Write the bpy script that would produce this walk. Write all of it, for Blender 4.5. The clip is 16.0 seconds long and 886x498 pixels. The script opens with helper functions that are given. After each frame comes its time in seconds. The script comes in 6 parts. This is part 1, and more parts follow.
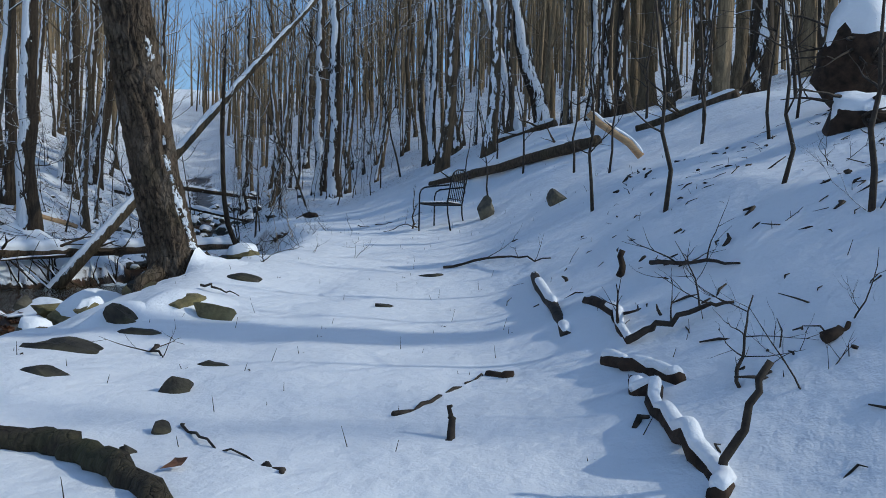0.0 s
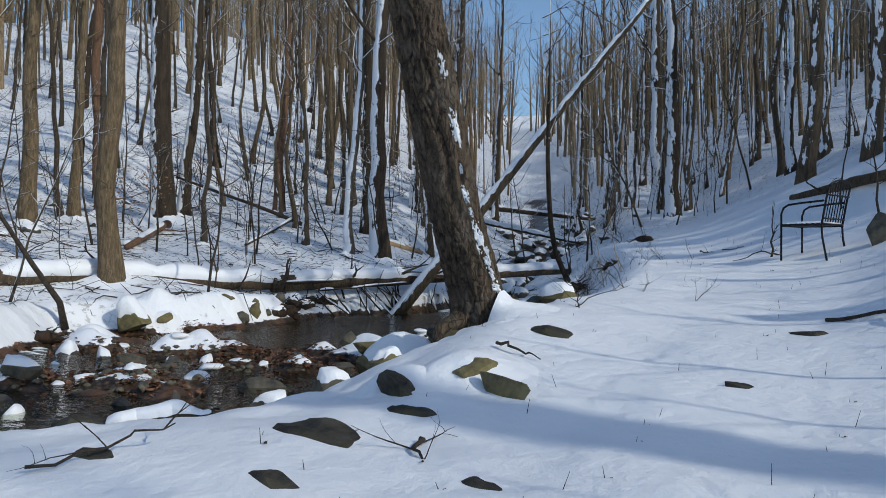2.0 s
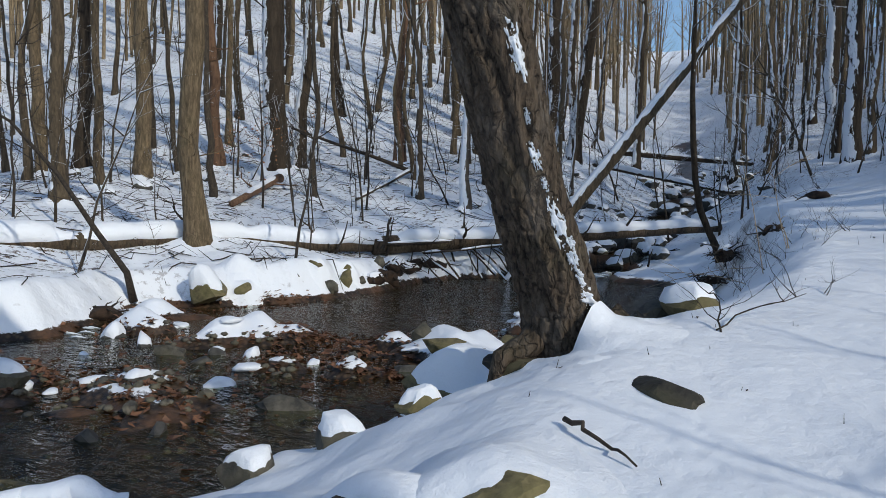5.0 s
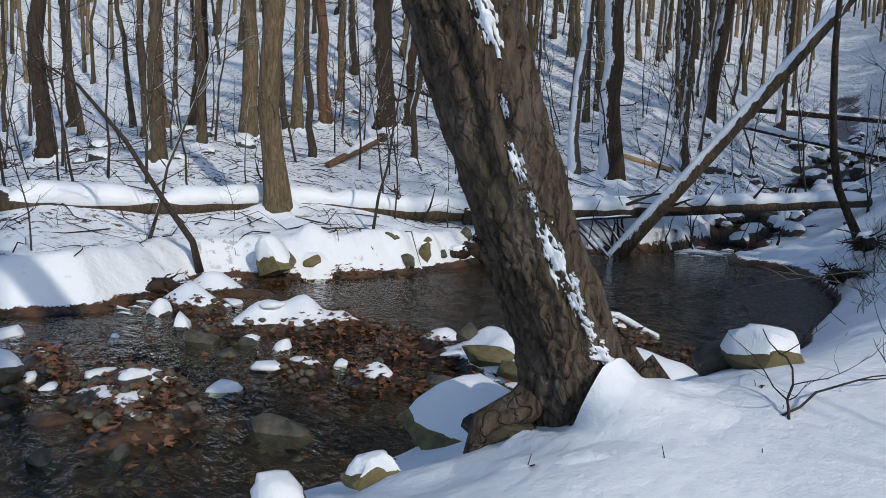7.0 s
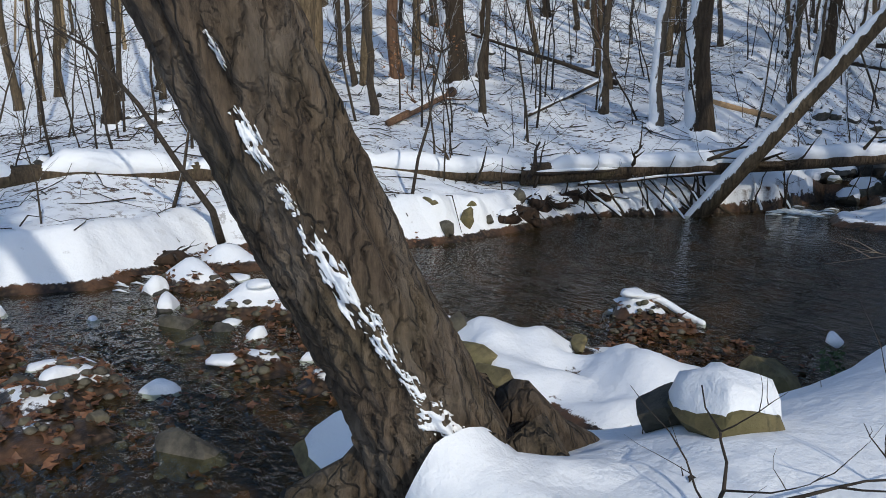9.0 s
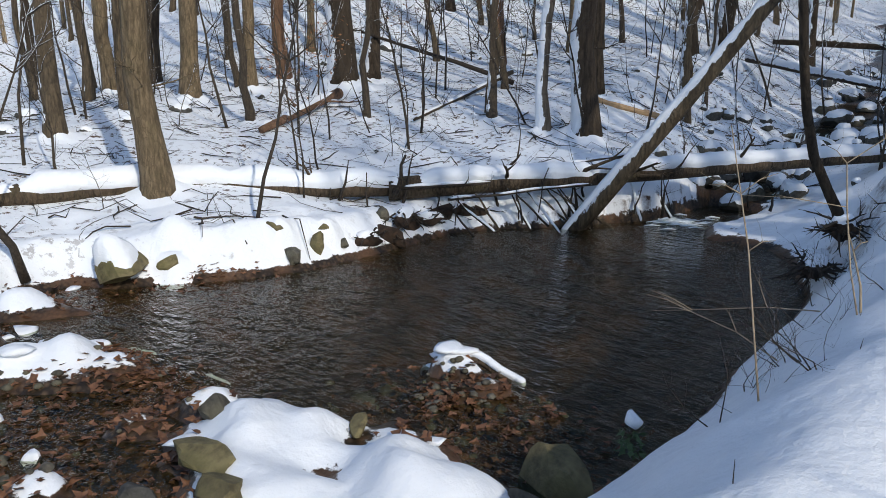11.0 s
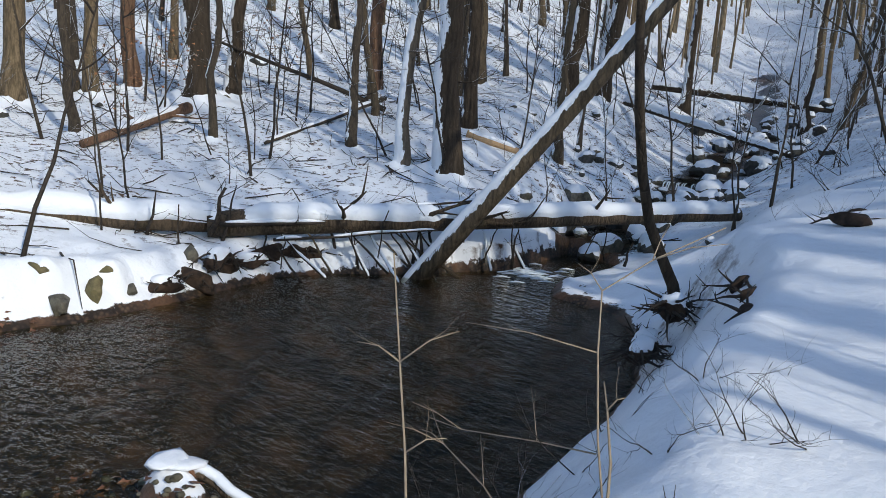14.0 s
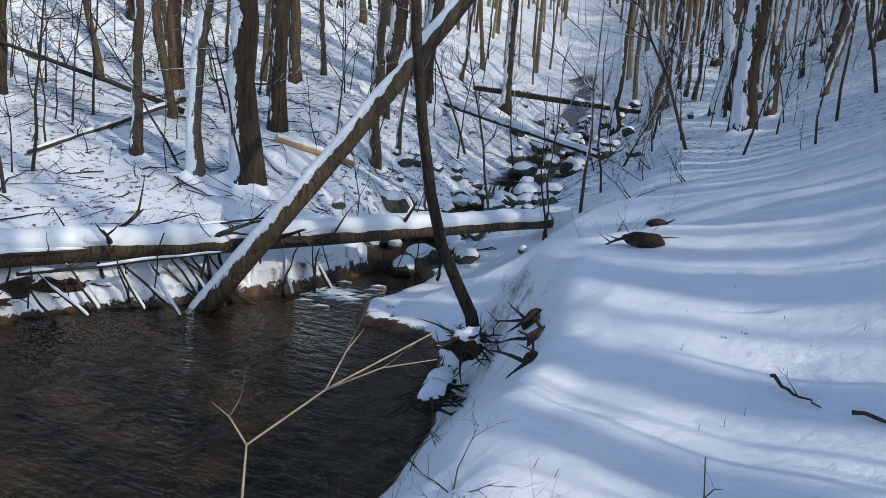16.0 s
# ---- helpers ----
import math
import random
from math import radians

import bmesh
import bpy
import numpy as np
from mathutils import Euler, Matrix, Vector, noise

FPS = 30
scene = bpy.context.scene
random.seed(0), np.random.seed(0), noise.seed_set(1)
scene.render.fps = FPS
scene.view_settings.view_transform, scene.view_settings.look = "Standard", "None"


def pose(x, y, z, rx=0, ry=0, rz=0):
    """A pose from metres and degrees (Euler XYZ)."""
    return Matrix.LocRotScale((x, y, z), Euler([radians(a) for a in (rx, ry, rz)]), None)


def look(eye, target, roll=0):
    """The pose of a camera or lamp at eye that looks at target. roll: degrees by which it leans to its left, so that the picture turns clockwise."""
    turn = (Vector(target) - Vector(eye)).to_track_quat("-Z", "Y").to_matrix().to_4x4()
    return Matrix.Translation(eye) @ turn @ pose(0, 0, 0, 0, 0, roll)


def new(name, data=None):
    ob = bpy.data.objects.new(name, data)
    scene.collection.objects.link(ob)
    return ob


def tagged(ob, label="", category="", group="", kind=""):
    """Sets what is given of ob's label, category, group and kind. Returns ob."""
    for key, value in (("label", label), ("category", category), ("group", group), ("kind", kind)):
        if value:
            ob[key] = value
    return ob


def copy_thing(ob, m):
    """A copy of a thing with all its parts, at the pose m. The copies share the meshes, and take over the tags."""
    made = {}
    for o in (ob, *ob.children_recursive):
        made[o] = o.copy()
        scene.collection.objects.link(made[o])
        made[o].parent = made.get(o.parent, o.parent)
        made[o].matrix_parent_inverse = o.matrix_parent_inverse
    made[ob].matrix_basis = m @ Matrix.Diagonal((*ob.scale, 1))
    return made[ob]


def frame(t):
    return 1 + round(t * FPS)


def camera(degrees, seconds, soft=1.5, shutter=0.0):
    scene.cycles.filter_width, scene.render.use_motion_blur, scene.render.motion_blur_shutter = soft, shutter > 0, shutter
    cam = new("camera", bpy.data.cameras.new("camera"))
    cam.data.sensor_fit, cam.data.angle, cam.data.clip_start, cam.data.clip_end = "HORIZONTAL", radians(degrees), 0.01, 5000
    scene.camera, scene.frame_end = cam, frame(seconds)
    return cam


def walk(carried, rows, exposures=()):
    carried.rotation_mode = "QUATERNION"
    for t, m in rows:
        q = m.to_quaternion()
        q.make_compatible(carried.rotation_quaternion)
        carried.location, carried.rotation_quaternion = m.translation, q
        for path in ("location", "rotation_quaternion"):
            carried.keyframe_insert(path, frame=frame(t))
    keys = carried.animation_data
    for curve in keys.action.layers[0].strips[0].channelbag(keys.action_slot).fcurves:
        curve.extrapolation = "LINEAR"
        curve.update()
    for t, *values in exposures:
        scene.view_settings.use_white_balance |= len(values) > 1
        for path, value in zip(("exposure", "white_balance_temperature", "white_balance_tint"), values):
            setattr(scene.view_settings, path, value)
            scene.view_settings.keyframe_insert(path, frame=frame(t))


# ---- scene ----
cam = camera(62.4, 16.0, soft=0.65)
PATH = [
    (0, (0.011, 0.2, 1.179), (-0.011, 2.2, 1.19), 1.2),
    (0.5, (0.03, 0.609, 1.238), (-0.11, 2.603, 1.303), 1.3),
    (1, (-0.111, 1.047, 1.281), (-0.351, 3.032, 1.337), 0.9),
    (1.5, (-0.188, 1.514, 1.316), (-0.857, 3.397, 1.372), 1.0),
    (2, (-0.181, 1.893, 1.431), (-1.081, 3.678, 1.474), 0.8),
    (2.5, (-0.323, 2.316, 1.4), (-1.286, 4.069, 1.409), 1.1),
    (3, (-0.346, 2.778, 1.462), (-1.318, 4.525, 1.404), 0.7),
    (3.5, (-0.357, 3.201, 1.584), (-1.52, 4.826, 1.51), 0.1),
    (4, (-0.551, 3.598, 1.558), (-1.76, 5.188, 1.465), 0.0),
    (4.2, (-0.62, 3.751, 1.594), (-1.831, 5.339, 1.492), 0.3),
    (6.3, (-0.962, 5.318, 1.931), (-2.246, 6.844, 1.788), 2.4),
    (6.5, (-0.936, 5.495, 1.939), (-2.309, 6.939, 1.77), 2.2),
    (7, (-0.978, 5.822, 2.111), (-2.453, 7.149, 1.864), 1.7),
    (7.5, (-1.17, 6.205, 2.117), (-2.675, 7.491, 1.838), 3.2),
    (8, (-1.217, 6.561, 2.161), (-2.714, 7.851, 1.854), 2.8),
    (8.2, (-1.157, 6.728, 2.162), (-2.738, 7.915, 1.856), 2.1),
    (10.3, (-1.176, 8.678, 2.502), (-2.822, 9.734, 2.081), -1.1),
    (10.5, (-1.153, 8.829, 2.585), (-2.78, 9.913, 2.162), -1.0),
    (11, (-1.208, 9.179, 2.594), (-2.741, 10.397, 2.188), -0.3),
    (11.5, (-1.413, 9.595, 2.669), (-2.637, 11.127, 2.274), 3.3),
    (12, (-1.417, 9.87, 2.697), (-2.593, 11.44, 2.309), 3.5),
    (12.5, (-1.259, 10.273, 2.803), (-2.584, 11.735, 2.479), 2.2),
    (13, (-1.262, 10.579, 2.816), (-2.585, 12.042, 2.488), 1.9),
    (13.5, (-1.408, 10.866, 2.879), (-2.739, 12.32, 2.541), 4.2),
    (14, (-1.481, 11.029, 2.887), (-2.841, 12.452, 2.538), 3.9),
    (14.5, (-1.423, 11.402, 2.908), (-2.823, 12.786, 2.553), 2.4),
    (15, (-1.364, 11.792, 3.046), (-2.73, 13.211, 2.701), 0.5),
    (15.5, (-1.551, 12.138, 3.075), (-2.68, 13.755, 2.739), 3.5),
    (16, (-1.675, 12.374, 3.117), (-2.699, 14.06, 2.788), 3.8),
]
walk(cam, [(t, look(eye, target, roll)) for t, eye, target, roll in PATH], [(0.0, -0.02, 5950, 3), (2.0, -0.02, 6300, 5), (8.0, -0.03, 6350, 6), (10.5, 0.24, 6450, 7), (14.0, 0.32, 6300, 6), (16.0, 0.44, 6400, 6)])


# ---- light ----
world = bpy.data.worlds.new("world")
scene.world = world
world.use_nodes = True
SUN_AZ, SUN_EL = 98.0, 31.0  # degrees clockwise from +y, and above the horizon
sky = world.node_tree.nodes.new("ShaderNodeTexSky")
sky.sky_type, sky.sun_disc = "NISHITA", False
sky.ozone_density = 3.0
sky.sun_elevation, sky.sun_rotation = radians(SUN_EL), radians(SUN_AZ)
back = world.node_tree.nodes["Background"]
back.inputs["Strength"].default_value = 0.15
world.node_tree.links.new(sky.outputs[0], back.inputs["Color"])
sun_dir = Vector((math.sin(radians(SUN_AZ)) * math.cos(radians(SUN_EL)), math.cos(radians(SUN_AZ)) * math.cos(radians(SUN_EL)), math.sin(radians(SUN_EL))))
sun = new("sun", bpy.data.lights.new("sun", "SUN"))
sun.data.energy, sun.data.angle, sun.data.color = 2.15, radians(0.8), (1.0, 0.92, 0.80)
sun.matrix_world = look(sun_dir * 60, (0, 0, 0))


# ---- materials ----
class Nodes:
    """A few short cuts to wire up a node material."""

    def __init__(self, name):
        self.mat = bpy.data.materials.new(name)
        self.mat.use_nodes = True
        self.tree = self.mat.node_tree
        self.bsdf = self.tree.nodes["Principled BSDF"]
        self.coord = self.tree.nodes.new("ShaderNodeTexCoord").outputs["Object"]

    def node(self, kind, data_type="", operation="", attribute_name="", feature=""):
        n = self.tree.nodes.new("ShaderNode" + kind)
        if data_type:
            n.data_type = data_type
        if operation:
            n.operation = operation
        if attribute_name:
            n.attribute_name = attribute_name
        if feature:
            n.feature = feature
        return n

    def link(self, a, b):
        self.tree.links.new(a, b)
        return self

    def put(self, socket, value):
        if isinstance(value, bpy.types.NodeSocket):
            self.tree.links.new(value, socket)
        else:
            socket.default_value = value

    def noise(self, scale, detail=3.0, rough=0.55, stretch=None, coord=None):
        n = self.node("TexNoise")
        n.inputs["Scale"].default_value, n.inputs["Detail"].default_value, n.inputs["Roughness"].default_value = scale, detail, rough
        at = coord or self.coord
        if stretch:
            m = self.node("Mapping")
            m.inputs["Scale"].default_value = stretch
            self.link(at, m.inputs["Vector"])
            at = m.outputs[0]
        self.link(at, n.inputs["Vector"])
        return n.outputs["Fac"]

    def ramp(self, fac, *stops):
        r = self.node("ValToRGB")
        while len(r.color_ramp.elements) < len(stops):
            r.color_ramp.elements.new(0.5)
        for e, (at, c) in zip(r.color_ramp.elements, stops):
            e.position = at
            e.color = (*c, 1) if isinstance(c, tuple) else (c, c, c, 1)
        self.link(fac, r.inputs["Fac"])
        return r.outputs["Color"]

    def mix(self, fac, a, b):
        m = self.node("Mix", data_type="RGBA")
        self.put(m.inputs[0], fac)
        self.put(m.inputs[6], (*a, 1) if isinstance(a, tuple) else a)
        self.put(m.inputs[7], (*b, 1) if isinstance(b, tuple) else b)
        return m.outputs[2]

    def math(self, op, a, b=0.0):
        m = self.node("Math", operation=op)
        self.put(m.inputs[0], a)
        self.put(m.inputs[1], b)
        return m.outputs[0]

    def bump(self, height, strength, distance=0.02):
        b = self.node("Bump")
        b.inputs["Strength"].default_value, b.inputs["Distance"].default_value = strength, distance
        self.link(height, b.inputs["Height"])
        self.link(b.outputs[0], self.bsdf.inputs["Normal"])
        return self

    def done(self, color, rough, spec=0.4):
        self.put(self.bsdf.inputs["Base Color"], (*color, 1) if isinstance(color, tuple) else color)
        self.put(self.bsdf.inputs["Roughness"], rough)
        self.bsdf.inputs["Specular IOR Level"].default_value = spec
        return self.mat

    def normal(self):
        """The surface's own normal, in the world, as x, y, z."""
        s = self.node("SeparateXYZ")
        self.link(self.node("NewGeometry").outputs["Normal"], s.inputs[0])
        return s.outputs


SNOW = (0.83, 0.85, 0.89)


def snow_material():
    n = Nodes("snow")
    grain = n.noise(9, 4)
    fine = n.noise(90, 3)
    tone = n.mix(n.noise(0.7, 3), (0.80, 0.83, 0.88), (0.87, 0.88, 0.90))
    n.bump(n.math("ADD", grain, n.math("MULTIPLY", fine, 0.15)), 0.4, 0.06)
    return n.done(tone, 0.65, 0.3)


def ground_material():
    """Snow over leaf litter: bare on steep cuts and in the stream bed, speckled with litter in the woods."""
    n = Nodes("snowy_ground")
    bed = n.node("Attribute", attribute_name="bed").outputs["Fac"]
    wood = n.node("Attribute", attribute_name="wood").outputs["Fac"]
    tone = n.mix(n.noise(0.7, 3), (0.80, 0.83, 0.88), (0.87, 0.88, 0.90))
    litter = n.mix(n.noise(25, 4), (0.035, 0.022, 0.014), (0.16, 0.085, 0.045))
    gravel = n.node("TexVoronoi")
    gravel.inputs["Scale"].default_value = 16
    n.link(n.coord, gravel.inputs["Vector"])
    stones = n.mix(n.ramp(gravel.outputs["Distance"], (0.0, 1.0), (0.6, 0.0)), (0.025, 0.018, 0.012), n.mix(n.noise(5, 4), (0.05, 0.033, 0.02), (0.17, 0.11, 0.065)))
    stones = n.mix(n.ramp(n.noise(1.7, 4), (0.48, 0.0), (0.62, 1.0)), stones, litter)
    # specks of bark, stems and leaves that the snow left bare in the woods
    specks = n.ramp(n.noise(6, 6, 0.7), (0.555, 0.0), (0.60, 1.0))
    patch = n.ramp(n.noise(0.55, 4, 0.6), (0.36, 0.0), (0.52, 1.0))
    specks = n.math("MULTIPLY", n.math("MULTIPLY", specks, patch), wood)
    up = n.normal()[2]
    steep = n.ramp(n.math("ADD", up, n.math("MULTIPLY", n.math("SUBTRACT", n.noise(5, 5, 0.65), 0.5), 0.7)), (0.30, 1.0), (0.50, 0.0))
    bare = n.math("MAXIMUM", specks, steep)
    col = n.mix(bare, tone, litter)
    wet = n.ramp(n.math("ADD", bed, n.math("MULTIPLY", n.math("SUBTRACT", n.noise(6, 5, 0.7), 0.5), 1.1)), (0.46, 0.0), (0.54, 1.0))
    col = n.mix(wet, col, stones)
    n.bump(n.math("ADD", n.math("ADD", n.noise(8, 4), n.math("MULTIPLY", n.noise(2.3, 3), 1.2)), n.math("ADD", n.math("MULTIPLY", n.noise(80, 3), 0.12), n.math("MULTIPLY", n.math("MAXIMUM", wet, bare), -0.5))), 0.36, 0.06)
    rough = n.mix(wet, (0.65, 0.65, 0.65), (0.35, 0.35, 0.35))
    return n.done(col, rough, 0.3)


def bark_material(name, dark, light, scale=1.0, windblown=0.0, moss=0.0, relief=0.7, plaster=0.0, crevice_shade=False):
    """Furrowed bark; windblown: how much snow sticks to the weather side."""
    n = Nodes(name)
    info = n.node("ObjectInfo").outputs["Random"]
    furrow = n.noise(14 * scale, 6, 0.65, (1, 1, 0.16))
    plates = n.node("TexVoronoi", feature="DISTANCE_TO_EDGE")
    plates.inputs["Scale"].default_value = 9 * scale
    m = n.node("Mapping")
    m.inputs["Scale"].default_value = (1, 1, 0.14)
    warp = n.node("TexNoise")
    warp.inputs["Scale"].default_value, warp.inputs["Detail"].default_value = 6, 4
    n.link(n.coord, warp.inputs["Vector"])
    moved = n.node("VectorMath", operation="MULTIPLY_ADD")
    moved.inputs[1].default_value = (0.16, 0.16, 0.5)
    n.link(warp.outputs["Color"], moved.inputs[0]).link(n.coord, moved.inputs[2])
    n.link(moved.outputs[0], m.inputs["Vector"]).link(m.outputs[0], plates.inputs["Vector"])
    crack = n.ramp(plates.outputs["Distance"], (0.0, 0.0), (0.12, 1.0))
    relief_h = n.math("ADD", n.math("MULTIPLY", furrow, 1.2), n.math("MULTIPLY", crack, 0.5))
    col = n.mix(n.ramp(furrow, (0.32, 0.0), (0.66, 1.0)), dark, light)
    col = n.mix(n.math("MULTIPLY", n.math("SUBTRACT", 1.0, crack), 0.35), col, tuple(c * 0.35 for c in dark))
    col = n.mix(n.math("MULTIPLY", info, 0.45), col, tuple(0.45 * (a + b) for a, b in zip(dark, light)))
    if moss:
        col = n.mix(n.math("MULTIPLY", n.ramp(n.noise(2.2, 4), (0.5, 0.0), (0.7, 1.0)), moss), col, (0.075, 0.08, 0.03))
    if windblown or plaster:
        nx, ny, nz = n.normal()
        side = n.math("ADD", n.math("ADD", n.math("MULTIPLY", nx, -0.27), n.math("MULTIPLY", ny, -0.86)), n.math("MULTIPLY", nz, 0.9))
        side = n.math("ADD", side, n.math("MULTIPLY", n.math("SUBTRACT", n.noise(6, 5, 0.7, (1, 1, 0.3)), 0.5), 1.5))
        side = n.math("ADD", side, n.math("ADD", n.math("MULTIPLY", info, windblown), plaster))
        stuck = n.ramp(side, (0.97, 0.0), (1.06, 1.0))
        col = n.mix(stuck, col, SNOW)
    if crevice_shade:
        # shade in the bark's hollows is put into the colour, nearly black
        hollow_shade = n.ramp(n.node("NewGeometry").outputs["Pointiness"], (0.43, 1.0), (0.5, 0.0))
        col = n.mix(n.math("MULTIPLY", hollow_shade, 0.85), col, (0.008, 0.006, 0.005))
        col = n.mix(n.math("MULTIPLY", n.ramp(n.noise(3.5, 5, 0.7, (1, 1, 0.5)), (0.5, 0.0), (0.62, 1.0)), 0.55), col, (0.17, 0.14, 0.11))
    n.bump(relief_h, relief, 0.03)
    return n.done(col, 0.85, 0.25)


def plain_material(name, a, b, scale, rough=0.8, relief=0.3, metal=0.0, stretch=None):
    n = Nodes(name)
    grain = n.noise(scale, 5, 0.6, stretch)
    col = n.mix(n.ramp(grain, (0.35, 0.0), (0.65, 1.0)), a, b)
    col = n.mix(n.math("MULTIPLY", n.node("ObjectInfo").outputs["Random"], 0.35), col, tuple(0.5 * (p + q) for p, q in zip(a, b)))
    n.bump(grain, relief, 0.02)
    n.bsdf.inputs["Metallic"].default_value = metal
    return n.done(col, rough, 0.35)


def rock_material(name, a, b, moss=0.3):
    n = Nodes(name)
    grain = n.noise(7, 6, 0.65)
    col = n.mix(n.ramp(grain, (0.35, 0.0), (0.65, 1.0)), a, b)
    col = n.mix(n.math("MULTIPLY", n.ramp(n.noise(2.5, 4), (0.45, 0.0), (0.62, 1.0)), moss), col, (0.11, 0.10, 0.035))
    col = n.mix(n.math("MULTIPLY", n.node("ObjectInfo").outputs["Random"], 0.4), col, tuple(0.6 * c for c in a))
    n.bump(n.math("ADD", grain, n.math("MULTIPLY", n.noise(40, 4), 0.3)), 0.6, 0.03)
    return n.done(col, 0.75, 0.35)


def water_material():
    n = Nodes("stream_water")
    waves = n.noise(3.2, 3, 0.55, (1.0, 1.9, 1))
    ripple = n.noise(11, 2, 0.5, (0.8, 1.6, 1))
    b = n.node("Bump")
    b.inputs["Strength"].default_value, b.inputs["Distance"].default_value = 0.85, 0.08
    n.link(n.math("ADD", waves, n.math("MULTIPLY", ripple, 0.3)), b.inputs["Height"])
    fresnel = n.node("Fresnel")
    fresnel.inputs["IOR"].default_value = 1.33
    n.link(b.outputs[0], fresnel.inputs["Normal"])
    clear = n.node("BsdfTransparent")
    clear.inputs["Color"].default_value = (0.52, 0.59, 0.47, 1)
    gloss = n.node("BsdfGlossy")
    gloss.inputs["Roughness"].default_value = 0.04
    n.link(b.outputs[0], gloss.inputs["Normal"])
    both = n.node("MixShader")
    n.link(fresnel.outputs[0], both.inputs[0]).link(clear.outputs[0], both.inputs[1]).link(gloss.outputs[0], both.inputs[2])
    n.link(both.outputs[0], n.tree.nodes["Material Output"].inputs["Surface"])
    return n.mat


snow = snow_material()
ground_mat = ground_material()
water_mat = water_material()
foam = plain_material("white_water", (0.55, 0.62, 0.66), (0.8, 0.84, 0.86), 18, 0.3)
bark_grey = bark_material("grey_bark", (0.04, 0.03, 0.02), (0.15, 0.112, 0.07), 1.0, 0.2)
bark_tan = bark_material("tan_bark", (0.065, 0.048, 0.028), (0.24, 0.175, 0.105), 1.4, 0.0, 0.2)
bark_dark = bark_material("dark_bark", (0.018, 0.013, 0.009), (0.075, 0.055, 0.036), 0.9, 0.25)
bark_white = bark_material("snow_plastered_bark", (0.06, 0.05, 0.04), (0.16, 0.13, 0.1), 1.0, 0.0, 0.0, 0.7, 0.55)
bark_strip = bark_material("dark_bark_with_snow", (0.018, 0.013, 0.009), (0.08, 0.058, 0.038), 0.9, 0.0, 0.0, 0.7, 0.28)
bark_red = bark_material("reddish_bark", (0.09, 0.05, 0.03), (0.24, 0.14, 0.085), 1.2, 0.0, 0.0)
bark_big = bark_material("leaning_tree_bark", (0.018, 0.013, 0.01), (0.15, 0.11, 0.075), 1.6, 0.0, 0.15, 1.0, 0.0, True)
bark_thin = bark_material("sapling_bark", (0.03, 0.024, 0.018), (0.11, 0.085, 0.06), 2.5, 0.15)
bark_log = bark_material("log_bark", (0.025, 0.018, 0.012), (0.14, 0.10, 0.065), 1.5, 0.0, 0.2)
wood_pale = plain_material("bare_wood", (0.34, 0.20, 0.10), (0.52, 0.36, 0.2), 12, 0.7, 0.4, 0, (1, 1, 6))
twig_dark = plain_material("dark_twig", (0.016, 0.012, 0.009), (0.06, 0.045, 0.032), 20)
twig_pale = plain_material("pale_twig", (0.24, 0.18, 0.12), (0.38, 0.30, 0.2), 25)
rock_grey = rock_material("grey_rock", (0.045, 0.042, 0.035), (0.17, 0.15, 0.115), 0.25)
rock_moss = rock_material("mossy_rock", (0.085, 0.07, 0.036), (0.27, 0.22, 0.105), 0.6)
rock_wet = rock_material("wet_rock", (0.035, 0.033, 0.03), (0.10, 0.095, 0.085), 0.15)
slab_mat = rock_material("dark_slab", (0.018, 0.016, 0.013), (0.075, 0.066, 0.05), 0.35)
leaf_brown = plain_material("brown_leaf", (0.05, 0.024, 0.014), (0.22, 0.105, 0.055), 6, 0.6)
iron = plain_material("black_iron", (0.012, 0.012, 0.013), (0.03, 0.03, 0.03), 30, 0.5, 0.2, 0.6)
green_mat = plain_material("evergreen_leaf", (0.03, 0.06, 0.02), (0.08, 0.13, 0.05), 9, 0.5)
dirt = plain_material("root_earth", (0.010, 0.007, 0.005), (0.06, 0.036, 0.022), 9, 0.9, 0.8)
bark_moss = bark_material("mossy_bark", (0.016, 0.013, 0.01), (0.075, 0.062, 0.042), 2.2, 0.0, 0.5)
leaf_copper = plain_material("copper_leaf", (0.22, 0.09, 0.035), (0.40, 0.19, 0.08), 7, 0.6)
# sunlight on the far trunks is put into this paler bark colour
bark_far_sunlit = bark_material("sunlit_far_wood_bark", (0.13, 0.095, 0.058), (0.40, 0.30, 0.18), 1.0, 0.0)


# ---- the lie of the land: the pool's surface is z = 0 ----
SHORE = [(-30, 1.5), (-14, 3.0), (-9.0, 4.6), (-6.8, 5.3), (-5.7, 5.7), (-5.1, 6.0), (-4.65, 6.5), (-4.6, 6.9), (-4.9, 7.45), (-4.75, 7.9), (-4.8, 8.7), (-4.95, 9.4), (-4.6, 10.0),
         (-4.2, 10.8), (-4.0, 12.0), (-4.07, 13.2), (-4.25, 14.2), (-4.67, 15.5), (-5.02, 17.2),
         (-5.4, 18.5), (-5.85, 19.25), (-6.5, 20.3), (-7.3, 21.15), (-8.6, 21.25), (-9.2, 22.2), (-9.4, 25.0), (-11.0, 25.2), (-10.5, 22.3),
         (-11.2, 20.2), (-11.9, 18.9), (-12.1, 18.0), (-11.65, 16.7), (-11.3, 15.6), (-11.05, 14.3), (-11.2, 13.2), (-11.65, 12.3), (-11.75, 11.7), (-12.3, 11.4), (-12.2, 10.6), (-11.4, 9.7), (-10.8, 8.7),
         (-11.2, 7.4), (-16, 5.2), (-31, 4.0)]
